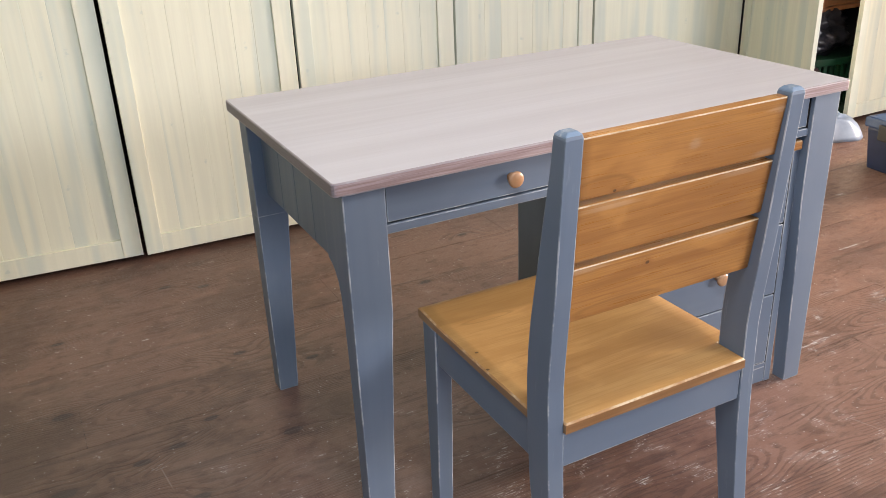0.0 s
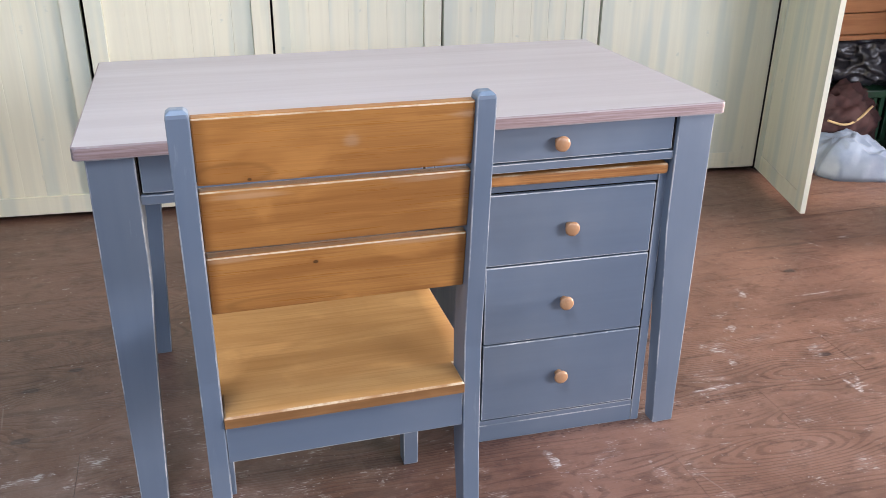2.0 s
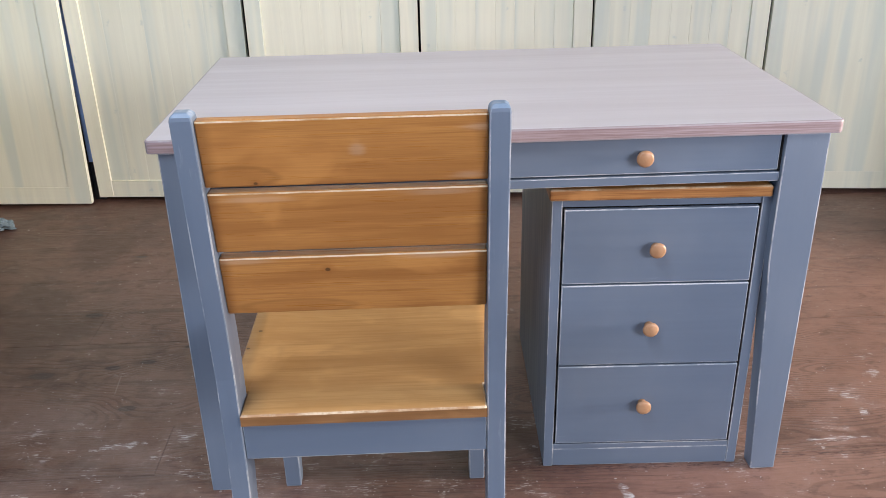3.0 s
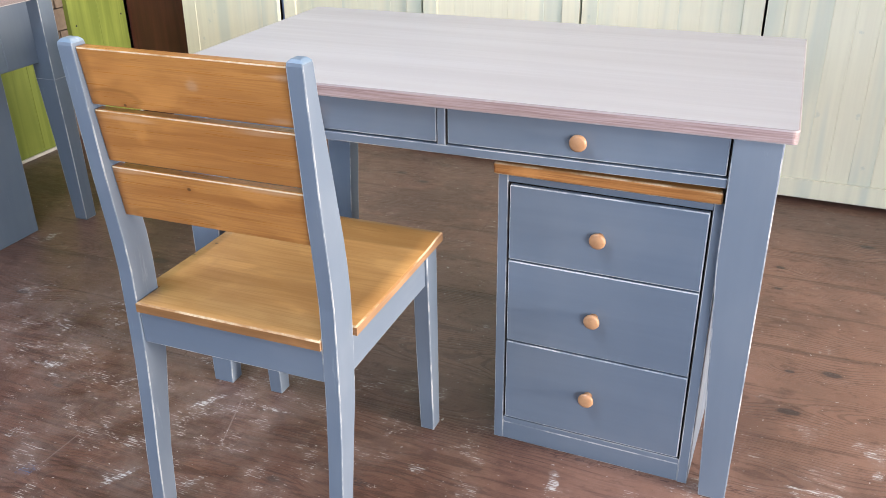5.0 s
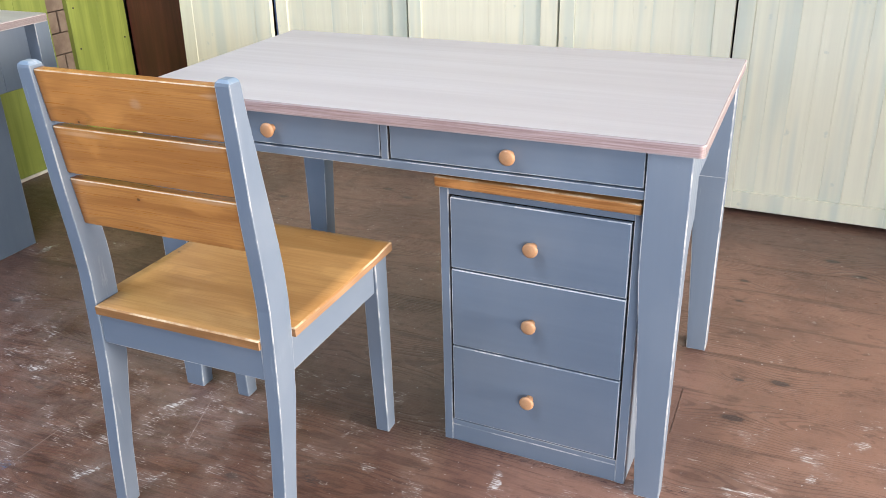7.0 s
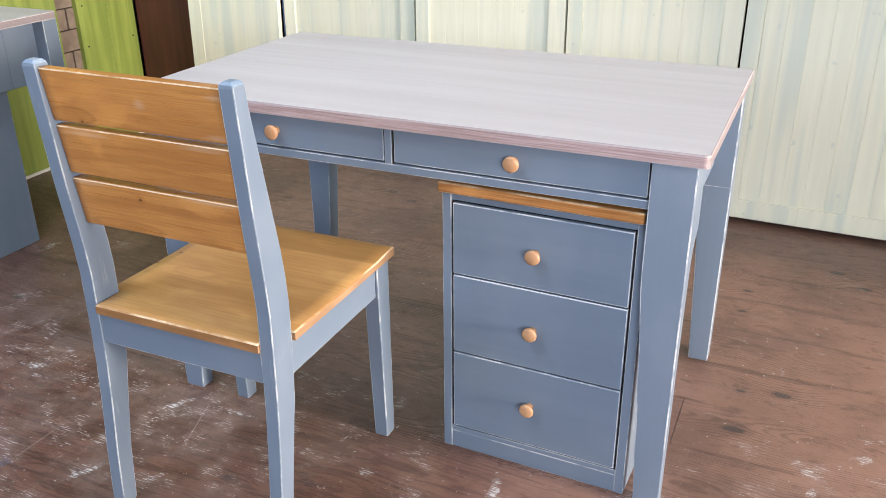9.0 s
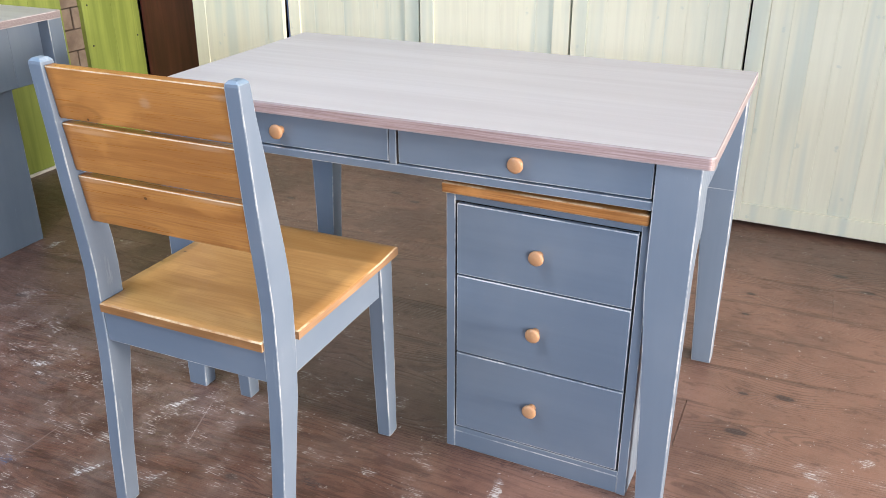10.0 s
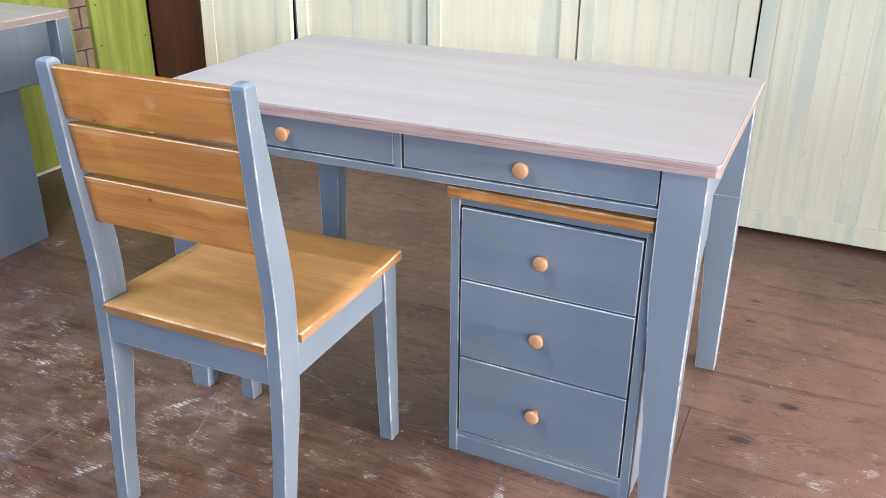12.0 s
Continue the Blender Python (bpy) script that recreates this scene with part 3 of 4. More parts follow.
def wall_with_windows(name, along_x, at, lo, hi, openings, thick=0.2):
    """A wall as one mesh, with rectangular openings (u0, u1, z0, z1) right through it."""
    us = sorted({lo, hi, *[u for o in openings for u in o[:2]]})
    zs = sorted({0.0, H, *[z for o in openings for z in o[2:]]})
    bm = bmesh.new()
    for u0, u1 in zip(us, us[1:]):
        for z0, z1 in zip(zs, zs[1:]):
            if any(o[0] <= u0 and u1 <= o[1] and o[2] <= z0 and z1 <= o[3] for o in openings):
                continue
            piece = box(u0, u1, at, at + thick, z0, z1) if along_x else box(at, at + thick, u0, u1, z0, z1)
            me = bpy.data.meshes.new("piece")
            piece.to_mesh(me)
            piece.free()
            bm.from_mesh(me)
            bpy.data.meshes.remove(me)
    return flat_setting(name, bm, white_plaster, "plain white plastered wall")


wall_with_windows("wall_south", True, Y0 - 0.2, X0 - 0.2, X1 + 0.2, [(-2.65, -0.85, 1.30, 2.20), (2.00, 3.80, 1.30, 2.20)])
wall_with_windows("wall_east", False, X1, Y0, Y1, [(-1.25, 0.35, 0.60, 2.05)])
# unseen wall, added to keep east light off the right-hand cupboard
wall_with_windows("wall_light_baffle", False, 3.95, Y0, Y1, [(-1.25, 0.86, 0.0, 2.15)], 0.12)
wall_with_windows("wall_west", False, X0 - 0.2, Y0, Y1, [])
wall_with_windows("wall_north", True, Y1, X0 - 0.2, X1 + 0.2, [])
ceiling = bmesh.new()
for x0, x1, y0, y1 in ((X0 - 0.2, -0.5, Y0 - 0.2, Y1 + 0.2), (0.2, X1 + 0.2, Y0 - 0.2, Y1 + 0.2), (-0.5, 0.2, Y0 - 0.2, -1.9), (-0.5, 0.2, -0.5, Y1 + 0.2)):
    bmesh.ops.create_cube(ceiling, size=1.0, matrix=Matrix.Translation(((x0 + x1) / 2, (y0 + y1) / 2, H + 0.075)) @ Matrix.Diagonal((x1 - x0, y1 - y0, 0.15, 1)))
flat_setting("ceiling", ceiling, white_plaster, "plain white ceiling with a roof light")
floor = flat_setting("floor", box(X0 - 0.2, X1 + 0.2, Y0 - 0.2, Y1 + 0.2, -0.15, -0.016), gap_dark, "old brown varnished pine board floor with paint spots")


# ---- cupboard doors ----
joint_wear = random.Random(5)


def cupboard_door(p0, p1, z0=0.018, z1=2.06, groove=0.0016, label="", stile=0.056, rail=0.066, boards=7, slant=0.0, recess=0.0, t=0.024):
    w = math.dist(p0, p1)
    turn = math.degrees(math.atan2(p1[1] - p0[1], p1[0] - p0[0]))
    door = thing("cupboard_door", pose(p0[0], p0[1], 0, 0, slant, turn), label, "door", "row of cupboard doors")
    plain_door = boards == 1
    round_off = 0.0003 if plain_door else 0.0015
    for x0, x1 in ((0.001, stile), (w - stile - 0.008, w - 0.001)):
        part("stile", box(x0, x1, 0, t, z0, z1, round_off, 1), [cream, cream_cut], door)
    part("bottom_rail", box(stile, w - stile - 0.008, 0.0003 if plain_door else 0.001, t, z0, z0 + rail, round_off, 1), [cream, cream_cut], door)
    part("top_rail", box(stile, w - stile - 0.008, 0.0003 if plain_door else 0.001, t, z1 - 0.09, z1, round_off, 1), [cream, cream_cut], door)
    pitch = (w - 2 * stile - 0.008) / boards
    for k in range(boards):
        x0 = stile + k * pitch
        part("board", box(x0, x0 + pitch, recess or (0.008 if boards > 2 else 0.0007), 0.016, z0 + rail, z1 - 0.09, groove * joint_wear.choice((1.15, 1.0, 0.8, 0.3)), 0, 1), cream, door)
    return door


closed = "closed cream-washed pine cupboard door with grooved boards"
cupboard_door((-1.235, 1.667), (-0.770, 1.662), label="narrow cream-washed pine cupboard door beside a dark gap", groove=0.0005, boards=1, stile=0.066, slant=1.3, recess=0.0018)
cupboard_door((-0.752, 1.700), (-0.126, 1.652), label=closed, groove=0.0010)
cupboard_door((-0.116, 1.640), (0.480, 1.622), label=closed)
cupboard_door((0.486, 1.618), (1.080, 1.596), label=closed)
cupboard_door((1.086, 1.594), (1.690, 1.576), label=closed)
cupboard_door((1.696, 1.572), (2.412, 1.500), label="closed cream-washed pine cupboard door beside the open one", groove=0.0004, boards=1)
cupboard_door((2.412, 1.490), (2.262, 0.990), label="cream-washed pine cupboard door standing open", groove=0.0004, boards=1, recess=0.0035, t=0.018)
cupboard_door((3.090, 1.430), (3.760, 1.440), label="cream-washed pine cupboard door beside the open cupboard", groove=0.0008)

# back and partitions in near-black, so the cupboards' shade is painted in
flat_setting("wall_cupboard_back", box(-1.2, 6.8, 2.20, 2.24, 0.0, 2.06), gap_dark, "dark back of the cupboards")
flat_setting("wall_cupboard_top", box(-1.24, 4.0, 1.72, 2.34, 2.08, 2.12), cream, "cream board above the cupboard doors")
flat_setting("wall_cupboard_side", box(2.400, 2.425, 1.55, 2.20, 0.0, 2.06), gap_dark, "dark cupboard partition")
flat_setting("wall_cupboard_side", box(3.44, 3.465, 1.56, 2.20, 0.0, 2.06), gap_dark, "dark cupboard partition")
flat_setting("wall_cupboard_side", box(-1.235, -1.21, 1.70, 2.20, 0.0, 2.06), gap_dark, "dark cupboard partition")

# added strip that blocks light leaking through the hinge gap
flat_setting("wall_hinge_light_stop", box(2.428, 2.446, 1.470, 1.552, 0.0, 2.06), gap_dark, "added dark strip that stops light leaking at the hinge")

# ---- open cupboard ----
crate_shelf = thing("wooden_drawer_box", pose(2.62, 1.66, 0.49), "orange pine drawer box high in the open cupboard", "drawer box")
for k in range(5):
    part("front_board", box(0.0, 0.47, 0, 0.02, 0.022 + k * 0.090, 0.108 + k * 0.090, 0.003), orange_pine, crate_shelf)
part("shelf", box(-0.19, 0.81, -0.02, 0.50, 0.0, 0.020, 0.003), orange_pine, crate_shelf)
part("upright", box(0.47, 0.50, -0.012, 0.45, 0.020, 0.45, 0.003), orange_pine, crate_shelf)
part("front_board", box(0.50, 0.80, 0.0, 0.02, 0.022, 0.44, 0.003), orange_pine, crate_shelf, "plain pine front")

crate = thing("plastic_crate", pose(2.93, 1.60, 0.0, 0, 0, -12), "dark green plastic crate with slotted sides", "crate")
for k in range(13):
    part("slat", box(0.0 + k * 0.034, 0.018 + k * 0.034, 0, 0.012, 0.06, 0.25, 0.002), green_plastic, crate)
part("rim", box(-0.008, 0.446, -0.008, 0.34, 0.25, 0.285, 0.006), green_plastic, crate)
part("base", box(0.0, 0.438, 0.0, 0.33, 0.0, 0.06, 0.004), green_plastic, crate)
for x0, x1 in ((0.0, 0.012), (0.426, 0.438)):
    part("side", box(x0, x1, 0.012, 0.33, 0.06, 0.25), green_plastic, crate)


def heap(name, place, size, seed, mat, label, category, rough=0.35, ridges=0.2, turn=0):
    bm = lump(*size, seed, rough, ridges)
    ob = new(name, mesh_of(name, bm, mat))
    ob.matrix_world = pose(*place, 0, 0, turn)
    return tagged(ob, label, category)


heap("plastic_bag", (3.10, 1.76, 0.285), (0.20, 0.15, 0.085), 4, grey_film, "crumpled grey clear plastic bag on a crate", "bag", 0.3, 0.35)
heap("folded_cloth", (2.88, 1.62, 0.0), (0.20, 0.12, 0.115), 7, red_cloth, "red-brown folded cloth bundle in the open cupboard", "cloth", 0.3, 0.25, 10)
def draped_film(rx, ry, height, seed):
    """A plastic bag slumped on the floor: a flat-topped heap with a few long sharp creases."""
    bm = bmesh.new()
    rings, around = 30, 110
    peak = None
    last = None
    for k in range(rings + 1):
        r = k / rings
        ring = []
        for a in range(around if k else 1):
            th = 2 * math.pi * a / around
            u, v = r * math.cos(th), r * math.sin(th)
            crease = 1 - 2.2 * abs(noise.noise((1.6 * u + 0.5 * v, 2.6 * v, seed)))
            crumple = 1 - 2.2 * abs(noise.noise((4.2 * u - 2.0 * v, 5.0 * v + u, seed + 5.0)))
            soft = noise.noise((2.1 * u, 2.1 * v, seed + 9.0))
            reach = 1 + 0.10 * math.sin(2 * th + seed) + 0.07 * math.sin(5 * th) + 0.05 * crease * r
            body = (1 - r ** 2.6) ** 0.75 * (0.74 - 0.30 * u)
            z = height * (body + (0.14 * crease + 0.06 * crumple + 0.22 * soft) * (1 - r ** 4))
            ring.append(bm.verts.new((rx * reach * u, ry * reach * v, max(0.0, z) + 0.004 * (1 - r))))
        if k == 0:
            peak = ring[0]
            continue
        for a in range(around):
            b = (a + 1) % around
            bm.faces.new((peak, ring[a], ring[b]) if last is None else (last[a], ring[a], ring[b], last[b])).smooth = True
        last = ring
    bm.faces.new(last[::-1])
    return bm


bag = draped_film(0.23, 0.17, 0.165, 4.3)
film_bag = new("white_plastic_bag", mesh_of("white_plastic_bag", bag, white_film))
film_bag.matrix_world = pose(2.83, 1.42, 0.0, 0, 0, -15)
tagged(film_bag, "crumpled white plastic bag spread on the floor", "bag")
cord_curve = bpy.data.curves.new("cord", "CURVE")
cord_curve.dimensions, cord_curve.bevel_depth, cord_curve.bevel_resolution = "3D", 0.005, 3
line = cord_curve.splines.new("BEZIER")
line.bezier_points.add(3)
for bp, co in zip(line.bezier_points, ((2.72, 1.47, 0.200), (2.80, 1.46, 0.180), (2.87, 1.47, 0.195), (2.94, 1.48, 0.245))):
    bp.co, bp.handle_left_type, bp.handle_right_type = co, "AUTO", "AUTO"
cord_curve.materials.append(cord_cloth)
tagged(new("cord", cord_curve), "straw-coloured cord lying on the cloth bundle", "cord")

tool_box = thing("plastic_box", pose(2.625, 0.975, 0, 0, 0, -96), "navy blue lidded plastic box on the floor", "box")
part("tub", loft([(0.0, 0.015, 0.335, 0.012, 0.235), (0.172, 0.0, 0.35, 0.0, 0.25)], 0.008), blue_plastic, tool_box)
part("lid", box(-0.010, 0.36, -0.010, 0.26, 0.172, 0.215, 0.010), blue_lid, tool_box)
part("latch", box(0.07, 0.12, -0.018, -0.004, 0.135, 0.198, 0.003), black_plastic, tool_box)
part("latch", box(0.23, 0.28, -0.018, -0.004, 0.135, 0.198, 0.003), black_plastic, tool_box)

# ---- the gap beside the narrow door ----
post = thing("blue_post", pose(-0.757, 1.736, 0), "upright blue painted post on a black foot behind the door gap", "post")
part("shaft", box(-0.020, 0.0200, -0.0115, 0.012, 0.150, 2.0, 0.006, 0, 3), blue_metal, post)
part("foot", box(-0.021, 0.0210, -0.0117, 0.0125, 0.0, 0.150, 0.003), black_plastic, post, "black foot")
heap("crumpled_rag", (-1.035, 1.45, 0.0), (0.050, 0.028, 0.013), 5, rag_cloth, "small crumpled grey-blue rag on the floor", "rag", 0.4, 0.5)

# ---- green boards, blocks and the dark panel ----
def lime_panel(y0, y1, widths, label):
    ob = thing("green_panel", pose(-1.55, y0, 0), label, "panel", "lime green panels")
    y = 0.0
    total = sum(widths)
    for wdt in widths:
        step = (y1 - y0) * wdt / total
        part("board", box(-0.024, 0.0, y, y + step - 0.001, 0.012, 2.2, 0.002, 1), [lime, lime], ob)
        y += step
    part("foot_strip", box(-0.026, 0.006, 0.0, y1 - y0, 0.0, 0.012, 0.002), white_strip, ob, "chipped white strip")
    for z in (0.25, 0.45, 0.62):
        for yy in (0.03, y1 - y0 - 0.03):
            screw = turned([(0.004, 0.0), (0.004, 0.0015), (0.0, 0.002)], 12)
            bmesh.ops.rotate(screw, verts=screw.verts, cent=(0, 0, 0), matrix=Matrix.Rotation(radians(90), 3, "Z"))
            bmesh.ops.translate(screw, verts=screw.verts, vec=(0.0, yy, z))
            part("screw", screw, black_plastic, ob)
    return ob


lime_panel(0.78, 1.255, (1, 1, 1), "lime green painted board panel with dark screws")
lime_panel(1.362, 1.690, (1, 1), "lime green painted board panel beside the dark brown one")
dark = thing("brown_panel", pose(-1.60, 1.80, 0), "dark mahogany brown wooden panel beside the cream door", "panel")
part("board", box(0.052, 0.40, -0.098, -0.068, 0.0, 2.2, 0.003), mahogany, dark)
flat_setting("wall_block_backing", box(-1.72, -1.63, 0.76, 1.78, 0.0, 2.2), mortar, "rough grey-brown masonry behind the green panels")
flat_setting("wall_block_return", box(-3.2, -1.72, 1.70, 1.78, 0.0, H), white_plaster, "plain white wall")


# ---- desks ----
def desk_leg(desk, outer_x, outer_y, sx, sy):
    """A tapering leg; sx and sy point inwards from its outer corner."""
    rows = [(0.0, 0.050, 0.037), (0.25, 0.062, 0.040), (0.40, 0.0705, 0.043), (0.48, 0.076, 0.047), (0.52, 0.077, 0.051), (0.545, 0.077, 0.058),
            (0.562, 0.077, 0.070), (0.573, 0.077, 0.084), (0.578, 0.077, 0.098), (0.7255, 0.077, 0.098)]
    if sy < 0:
        rows = [(0.0, 0.048, 0.045), (0.25, 0.060, 0.048), (0.40, 0.069, 0.052), (0.48, 0.074, 0.054), (0.60, 0.077, 0.055), (0.7255, 0.077, 0.055)]
    sections = [(z, *sorted((outer_x, outer_x + sx * a)), *sorted((outer_y, outer_y + sy * b))) for z, a, b in rows]
    leg = part("leg", loft(sections, 0.0024, 1), [paint_z, blue_edge], desk)
    if sy > 0:
        return
    ring = loft([(0.4785, *[v + e for v, e in zip((*sorted((outer_x, outer_x + sx * 0.0740)), *sorted((outer_y, outer_y + sy * 0.0540))), (-0.0004, 0.0004, -0.0004, 0.0004))]),
                 (0.4800, *[v + e for v, e in zip((*sorted((outer_x, outer_x + sx * 0.0740)), *sorted((outer_y, outer_y + sy * 0.0540))), (-0.0004, 0.0004, -0.0004, 0.0004))])])
    part("glue_line", ring, blue_edge, leg, "pale joint line round the leg")


def knob(parent, x, y, z):
    bm = turned([(0.0085, 0.0), (0.0066, 0.005), (0.0070, 0.0095), (0.0118, 0.0128), (0.0147, 0.0155), (0.0154, 0.0180), (0.0147, 0.0208), (0.0110, 0.0228), (0.0, 0.0236)])
    bmesh.ops.translate(bm, verts=bm.verts, vec=(x, y, z))
    part("knob", bm, knob_wood, parent, "round pale wooden knob")


def drawer(parent, x0, x1, z0, z1, y, kx, kz):
    front = part("drawer", box(x0, x1, y, y + 0.012, z0, z1, 0.0020, 1), [paint_x, drawer_edge], parent, "blue-grey drawer front")
    knob(front, kx, y, kz)


def rounded(x0, x1, y0, y1, r, n=5):
    pts = []
    for cx, cy, a0 in ((x1 - r, y0 + r, -90), (x1 - r, y1 - r, 0), (x0 + r, y1 - r, 90), (x0 + r, y0 + r, 180)):
        pts += [(cx + r * math.cos(radians(a0 + 90 * k / n)), cy + r * math.sin(radians(a0 + 90 * k / n))) for k in range(n + 1)]
    return pts


def build_desk(m, label, group):
    desk = thing("desk", m, label, "desk", group)
    bm = prism(rounded(0.0, 1.2, 0.0, 0.66, 0.010), 0.726, 0.75, "z", 0.0)
    edges = [e for e in bm.edges if abs(e.verts[0].co.z - e.verts[1].co.z) < 1e-6]
    bmesh.ops.bevel(bm, geom=edges, offset=0.003, segments=2, profile=0.6, affect="EDGES", material=2)
    for f in bm.faces:
        if f.material_index != 2:
            f.material_index = 0 if abs(f.normal.z) > 0.7 else 3 if abs(f.normal.x) > 0.7 else 1
    part("tabletop", bm, [top_wash, top_edge, top_arris, top_end_shaded], desk, "white-washed table top with a pink-brown edge")
    for x, sx in ((0.018, 1), (1.182, -1)):
        for y, sy in ((0.008, 1), (0.664, -1)):
            desk_leg(desk, x if sy > 0 else x + 0.008, y, sx, sy)
    inner = (0.0955, 1.1045)
    part("rail", box(*inner, 0.016, 0.0315, 0.636, 0.6525, 0.0015, 1), [paint_x, blue_edge], desk)
    part("mullion", box(0.5945, 0.6095, 0.016, 0.0315, 0.6525, 0.7255, 0.0012, 1), [paint_z, blue_edge], desk)
    # near-black block and thin strips paint the shade behind the drawer fronts
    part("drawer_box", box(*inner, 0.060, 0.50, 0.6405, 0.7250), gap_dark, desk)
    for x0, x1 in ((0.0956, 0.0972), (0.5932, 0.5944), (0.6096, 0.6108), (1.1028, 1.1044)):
        part("gap_shade_strip", box(x0, x1, 0.0180, 0.0600, 0.6530, 0.7250), gap_dark, desk, "dark strip painting shade into the drawer gap")
    drawer(desk, 0.1000, 0.5910, 0.6560, 0.7240, 0.019, 0.346, 0.690)
    drawer(desk, 0.6130, 1.1010, 0.6560, 0.7240, 0.019, 0.857, 0.690)
    part("back_apron", box(*inner, 0.622, 0.640, 0.600, 0.7255, 0.002), paint_x, desk)
    for x0, x1 in ((0.056, 0.074), (1.126, 1.144)):
        cuts = (0.100, 0.185, 0.287, 0.389, 0.490, 0.611)
        for y0, y1 in zip(cuts, cuts[1:]):
            part("end_board", box(x0, x1, y0, y1, 0.530, 0.7255, 0.0022, 0, 1), paint_z, desk)
    return desk


desk = build_desk(pose(0, 0, 0), "blue-grey painted pine desk with a white-washed top", "painted desks")


def build_pedestal(m, label, group):
    """A drawer pedestal; its front lower left corner is the origin."""
    ped = thing("drawer_pedestal", m, label, "drawer unit", group)
    w, d = 0.404, 0.545
    for x0, x1 in ((0.0, 0.0195), (w - 0.0195, w)):
        part("side", box(x0, x1, 0.0, d, 0.0, 0.6028, 0.002, 1), [paint_z, blue_edge], ped)
    part("back", box(0.0195, w - 0.0195, d - 0.012, d - 0.001, 0.0, 0.594), paint_z, ped)
    part("plinth", box(0.0195, w - 0.0195, 0.002, 0.0122, 0.0, 0.0420, 0.0014, 1), [paint_x, blue_edge], ped)
    part("plinth_bead", box(0.0195, w - 0.0195, 0.002, 0.0122, 0.0422, 0.0545, 0.0014, 1), [paint_x, blue_edge], ped)
    part("top_rail", box(0.0195, w - 0.0195, 0.004, 0.0122, 0.5865, 0.6028), paint_x, ped)
    # near-black filling and side strips stand in for shade in the gaps
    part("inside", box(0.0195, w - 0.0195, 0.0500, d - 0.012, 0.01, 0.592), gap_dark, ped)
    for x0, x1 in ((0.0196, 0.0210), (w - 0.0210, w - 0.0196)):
        part("gap_shade_strip", box(x0, x1, 0.0015, 0.050, 0.0560, 0.5860), gap_dark, ped, "dark strip painting shade into the drawer gap")
    bm = box(-0.006, w - 0.006, -0.011, d, 0.6030, 0.6255, 0.0055, 1, 3)
    for f in bm.faces:
        if abs(f.normal.z) < 0.3:
            f.material_index = 2
    part("top", bm, [honey_top, honey_edge, honey_front], ped, "honey-stained pine top board")
    for z0, z1, kz in ((0.4300, 0.5820, 0.505), (0.2490, 0.4258, 0.337), (0.0592, 0.2448, 0.157)):
        drawer(ped, 0.0235, w - 0.0235, z0, z1, -0.001, 0.1960, kz)
    return ped


build_pedestal(pose(0.7035, 0.0425, 0, 0, 0, -1.6), "blue-grey painted three-drawer pedestal under the desk", "drawer pedestals")


# ---- chair ----
def scooped_seat():
    """The seat board: hollowed a little, its front edge raised, notched round both posts; slots: face, arris, long edge, end grain."""
    arris = 0.0028
    xs = [0.003, 0.003 + arris, 0.0285, 0.0285 + arris] + [0.0327 + 0.3476 * k / 10 for k in range(1, 10)] + [0.3845 - arris, 0.3845, 0.4185 - arris, 0.4185]
    ys = [-0.378, -0.378 + arris] + [-0.3738 + 0.0536 * k / 3 for k in (1, 2)] + [-0.316, -0.316 + arris] + [-0.3118 + 0.28 * k / 8 for k in range(1, 9)] + [-0.0318 + 0.0906 * k / 9 for k in range(1, 9)] + [0.063 - arris, 0.063]

    def top(x, y):
        fall = min(1.0, max(0.0, (y + 0.378) / 0.24))
        rise = min(1.0, max(0.0, (y + 0.022) / 0.075))
        middle = math.sin(math.pi * min(1.0, max(0.0, x / 0.42)))
        z = 0.4525 - (0.0030 + 0.0025 * middle) * fall * fall * (3 - 2 * fall) + (0.0045 + 0.0025 * middle) * rise * rise * (3 - 2 * rise)
        return z

    def inside(x, y):
        return 0.003 < x < 0.4185 and -0.378 < y < 0.063 and (y > -0.316 or 0.0285 < x < 0.3845)

    def lowered(x, y):
        return 0.0026 if not all(inside(x + a, y + b) for a in (-0.002, 0.002) for b in (-0.002, 0.002)) else 0.0

    bm = bmesh.new()
    base, upper = 0.4345, {}
    cells = [(i, j) for i in range(len(xs) - 1) for j in range(len(ys) - 1) if inside((xs[i] + xs[i + 1]) / 2, (ys[j] + ys[j + 1]) / 2)]

    def vert(i, j, low):
        key = (i, j, low)
        if key not in upper:
            upper[key] = bm.verts.new((xs[i], ys[j], base if low else top(xs[i], ys[j]) - lowered(xs[i], ys[j])))
        return upper[key]

    taken = set(cells)
    for i, j in cells:
        ring = ((i, j), (i + 1, j), (i + 1, j + 1), (i, j + 1))
        f = bm.faces.new([vert(a, b, False) for a, b in ring])
        f.material_index = 1 if any(lowered(xs[a], ys[b]) for a, b in ring) else 0
        f.smooth = f.material_index == 0
        bm.faces.new([vert(a, b, True) for a, b in ring[::-1]])
        for k, (di, dj) in enumerate(((0, -1), (1, 0), (0, 1), (-1, 0))):
            if (i + di, j + dj) not in taken:
                a, b = ring[k], ring[(k + 1) % 4]
                side = bm.faces.new((vert(*b, False), vert(*a, False), vert(*a, True), vert(*b, True)))
                side.material_index = 3 if di else 2
    return bm


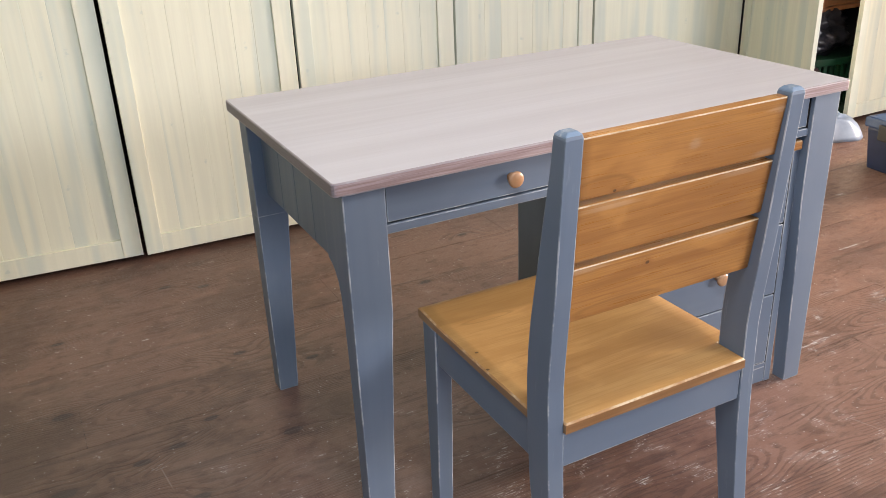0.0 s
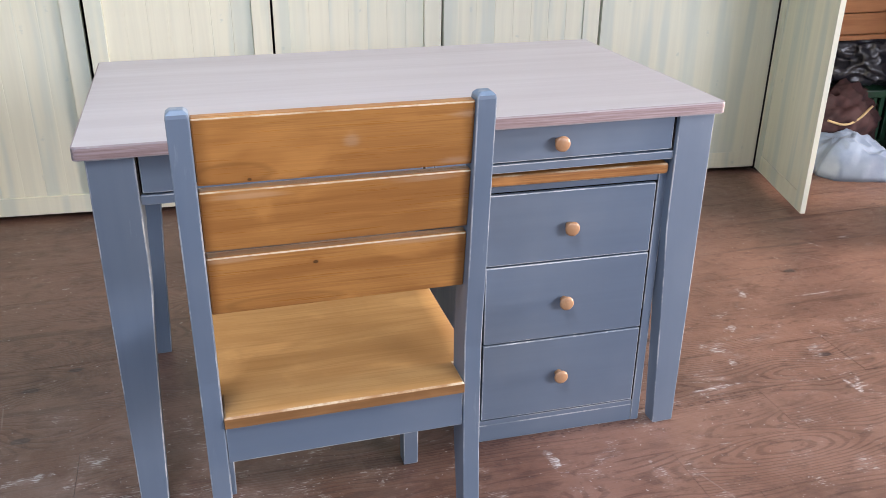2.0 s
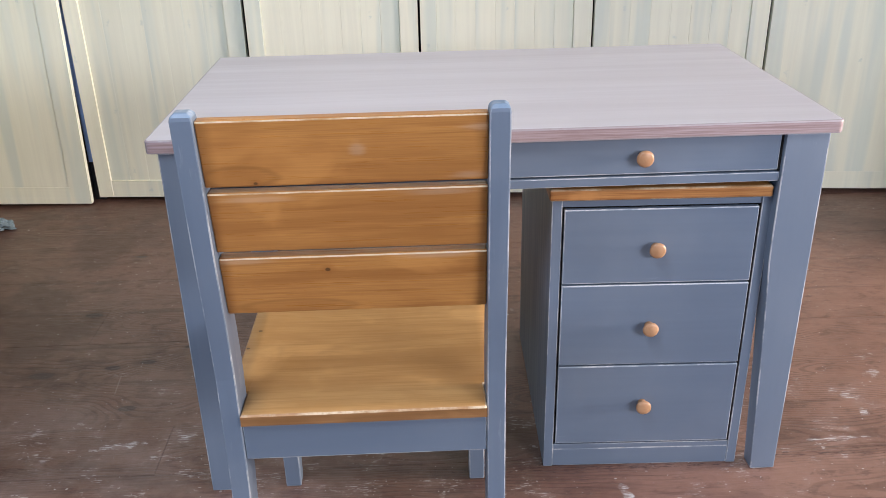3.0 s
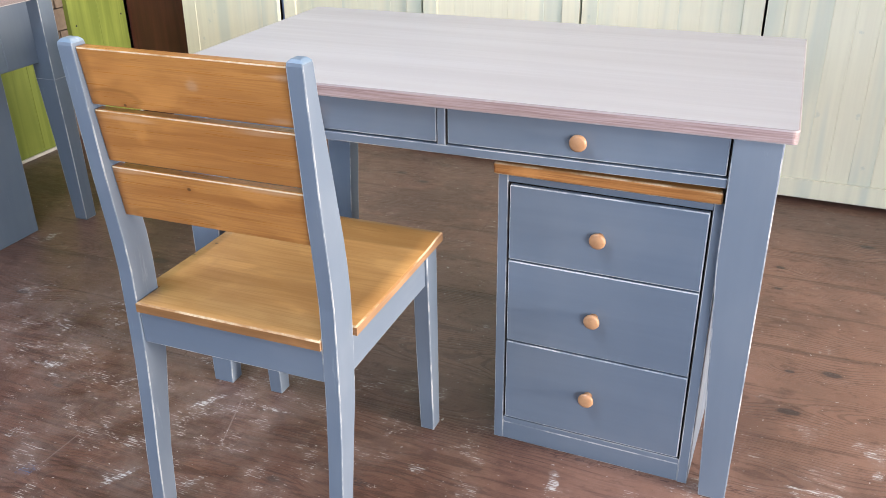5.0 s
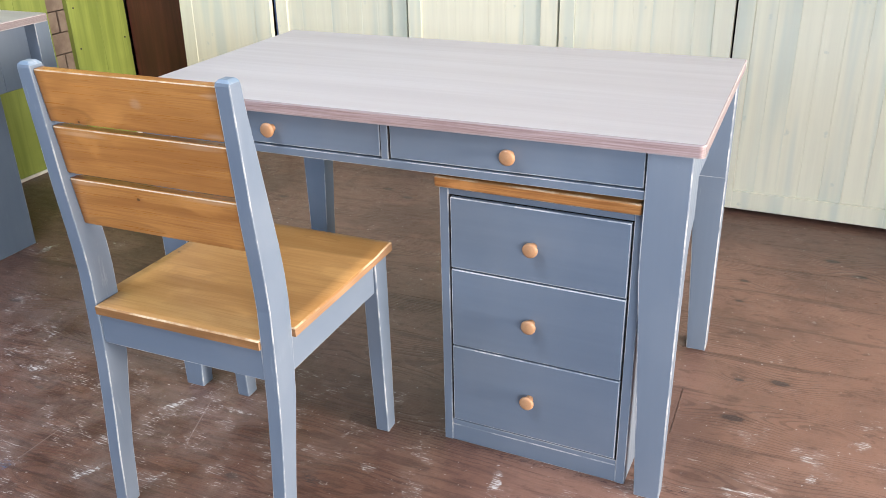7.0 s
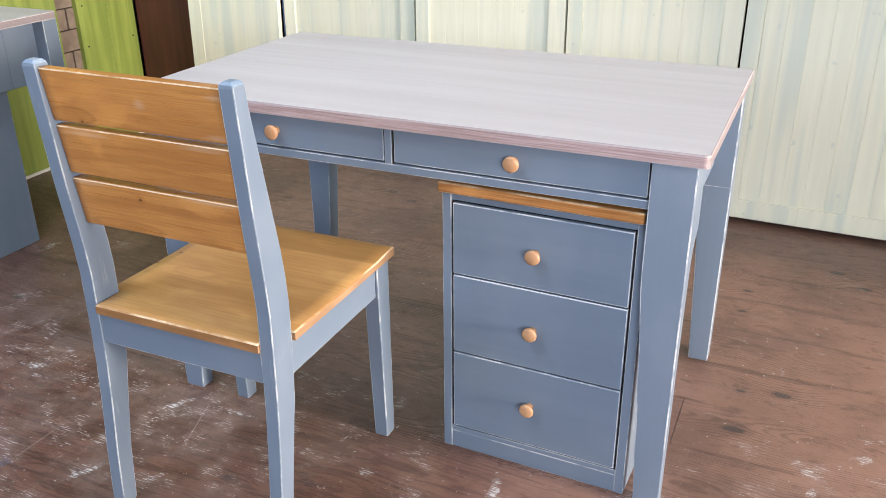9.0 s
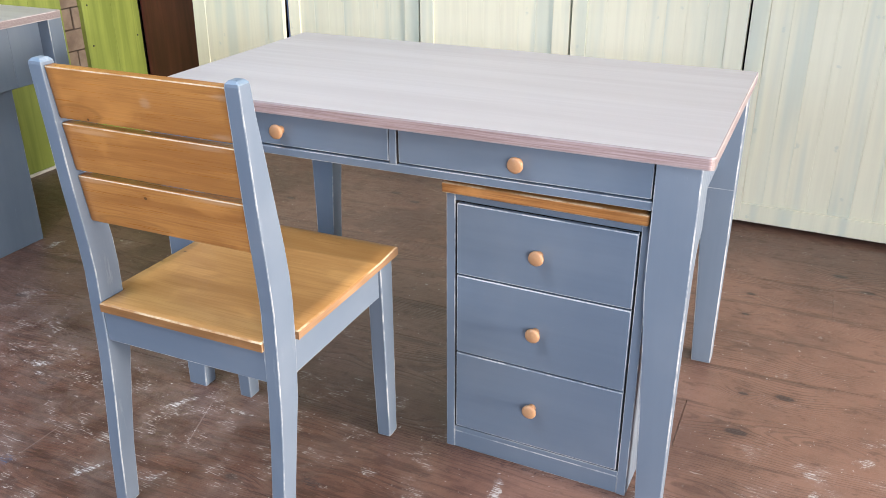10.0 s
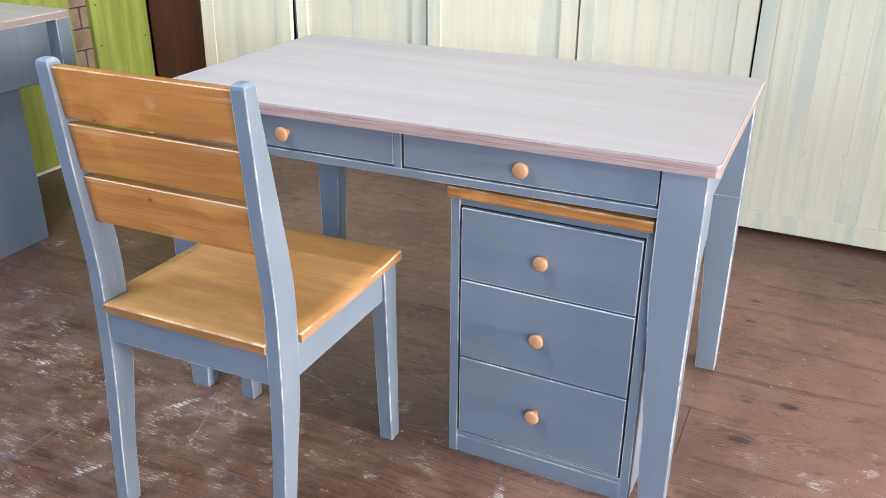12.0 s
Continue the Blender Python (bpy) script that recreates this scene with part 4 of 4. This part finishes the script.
def build_chair(m):
    chair = thing("chair", m, "blue-grey painted chair with honey-stained pine seat and slats", "chair")
    # origin: floor under the outer left side, at the height line of the desk front
    profile = [(0.0, -0.403, -0.368), (0.13, -0.394, -0.356), (0.23, -0.384, -0.340), (0.32, -0.377, -0.324), (0.40, -0.374, -0.318), (0.45, -0.373, -0.316),
               (0.51, -0.372, -0.315), (0.56, -0.375, -0.318), (0.615, -0.380, -0.325), (0.676, -0.386, -0.336), (0.76, -0.392, -0.351), (0.85, -0.399, -0.368), (0.895, -0.402, -0.374)]
    for x0, x1 in ((0.0, 0.028), (0.385, 0.412)):
        rows = [(z, x0, x1, p, q) for z, p, q in profile]
        rows += [(0.9000, x0 + 0.0010, x1 - 0.0010, -0.4012, -0.3752), (0.9045, x0 + 0.0058, x1 - 0.0058, -0.3970, -0.3795)]
        bm = loft(rows, 0.0020, 1)
        for f in bm.faces:
            if f.calc_center_median().z > 0.8985:
                f.material_index = 2
        part("post", bm, [paint_post, post_edge, lit_tip], chair)
    for (z0, z1), mat in zip(((0.8035, 0.8935), (0.7085, 0.7955), (0.6095, 0.6990)), honey_slats):
        at = lambda z: -0.382 - 0.13 * (z - 0.78)
        bm = loft([(z0, 0.0282, 0.3848, at(z0), at(z0) + 0.020), (z1, 0.0282, 0.3848, at(z1), at(z1) + 0.020)], 0.0028, 1)
        for f in bm.faces:
            middle = f.calc_center_median()
            if f.normal.z > 0.9 or middle.z < z1 - 0.003:
                f.material_index = 0
        part("slat", bm, [mat, slat_edge], chair, "honey-stained pine slat")
    part("seat", scooped_seat(), [honey_seat, honey_edge, honey_side, honey_end], chair, "honey-stained pine seat with a raised front edge")
    for x0, x1, sx in ((0.003, 0.036, 1), (0.379, 0.412, -1)):
        a, b = (x0, x1)
        rows = [(0.0, 0.031, 0.034), (0.20, 0.033, 0.042), (0.345, 0.0335, 0.047), (0.4343, 0.0335, 0.050)]
        ox = a if sx > 0 else b
        part("leg", loft([(z, *sorted((ox, ox + sx * p)), 0.046 - q, 0.046) for z, p, q in rows], 0.0024, 1), [paint_z, blue_edge], chair)
    part("back_apron", box(0.0285, 0.3845, -0.371, -0.350, 0.3705, 0.4343, 0.002, 1), [paint_x, blue_edge], chair)
    part("front_apron", box(0.0365, 0.3785, 0.020, 0.040, 0.3705, 0.4343, 0.002, 1), [paint_x, blue_edge], chair)
    for x0, x1 in ((0.006, 0.026), (0.387, 0.407)):
        pts = [(-0.318, 0.4343), (-0.318, 0.3640), (-0.0045, 0.3640), (-0.0045, 0.4343)]
        part("side_apron", prism(pts, x0, x1, "x", 0.0016, 1), [paint_y, blue_edge], chair)
    return chair


build_chair(pose(0.165, 0.0, 0))

# ---- the second desk ----
build_desk(pose(-2.118, 0.015, 0), "second blue-grey painted desk near the green panels", "painted desks")
build_pedestal(pose(-1.424, -0.030, 0), "blue-grey drawer pedestal under the second desk", "drawer pedestals")

# ---- masonry blocks behind the green panels ----
masonry = bpy.data.objects["wall_block_backing"]
block = mesh_of("brick", box(-0.03, 0.03, 0.0, 0.219, 0.0, 0.0845, 0.003), brick_brown)
for row in range(13):
    for k in range(2):
        ob = new("brick", block)
        ob.parent = masonry
        ob.location = (-1.602 + random.uniform(-0.003, 0.003), 1.10 + k * 0.225 - (row % 2) * 0.11, 0.004 + row * 0.088)

# ---- floor boards ----
LINES = [-0.265 - 0.17 * k for k in range(18, 0, -1)] + [-0.265, -0.100, 0.066, 0.240, 0.430, 0.622, 0.815, 1.008, 1.190] + [1.190 + 0.172 * k for k in range(1, 8)]
# ends of boards that stand in plain sight, by the row's near edge
END_JOINTS = {-0.265: (1.120,), -0.100: (1.450,), 0.066: (-0.118, 1.772), 0.240: (1.165,), 0.622: (-0.44,), 1.008: (1.470,)}
planks = {}
random.seed(11)
for y0, y1 in zip(LINES, LINES[1:]):
    if y0 > Y1 or y1 < Y0:
        continue
    x = X0 - 0.2
    first = random.uniform(0.5, 1.8)
    ends = END_JOINTS.get(round(y0, 3), ())
    while x < X1 + 0.15:
        length = random.choice((3.2, 3.8, 4.6)) if x > X0 - 0.19 else first
        stop = min(x + length, X1 + 0.2)
        for e in ends:
            if x + 0.3 < e < stop + 0.9:
                stop = e
                break
        size = (round(stop - x, 3), round(y1 - y0, 3))
        if size not in planks:
            planks[size] = mesh_of("plank", box(0.0004, size[0] - 0.0004, 0.0003, size[1] - 0.0003, -0.016, 0.0), board_wood)
        ob = new("plank", planks[size])
        ob.parent = floor
        ob.location = (x, y0, random.uniform(-0.0008, 0))
        x = stop
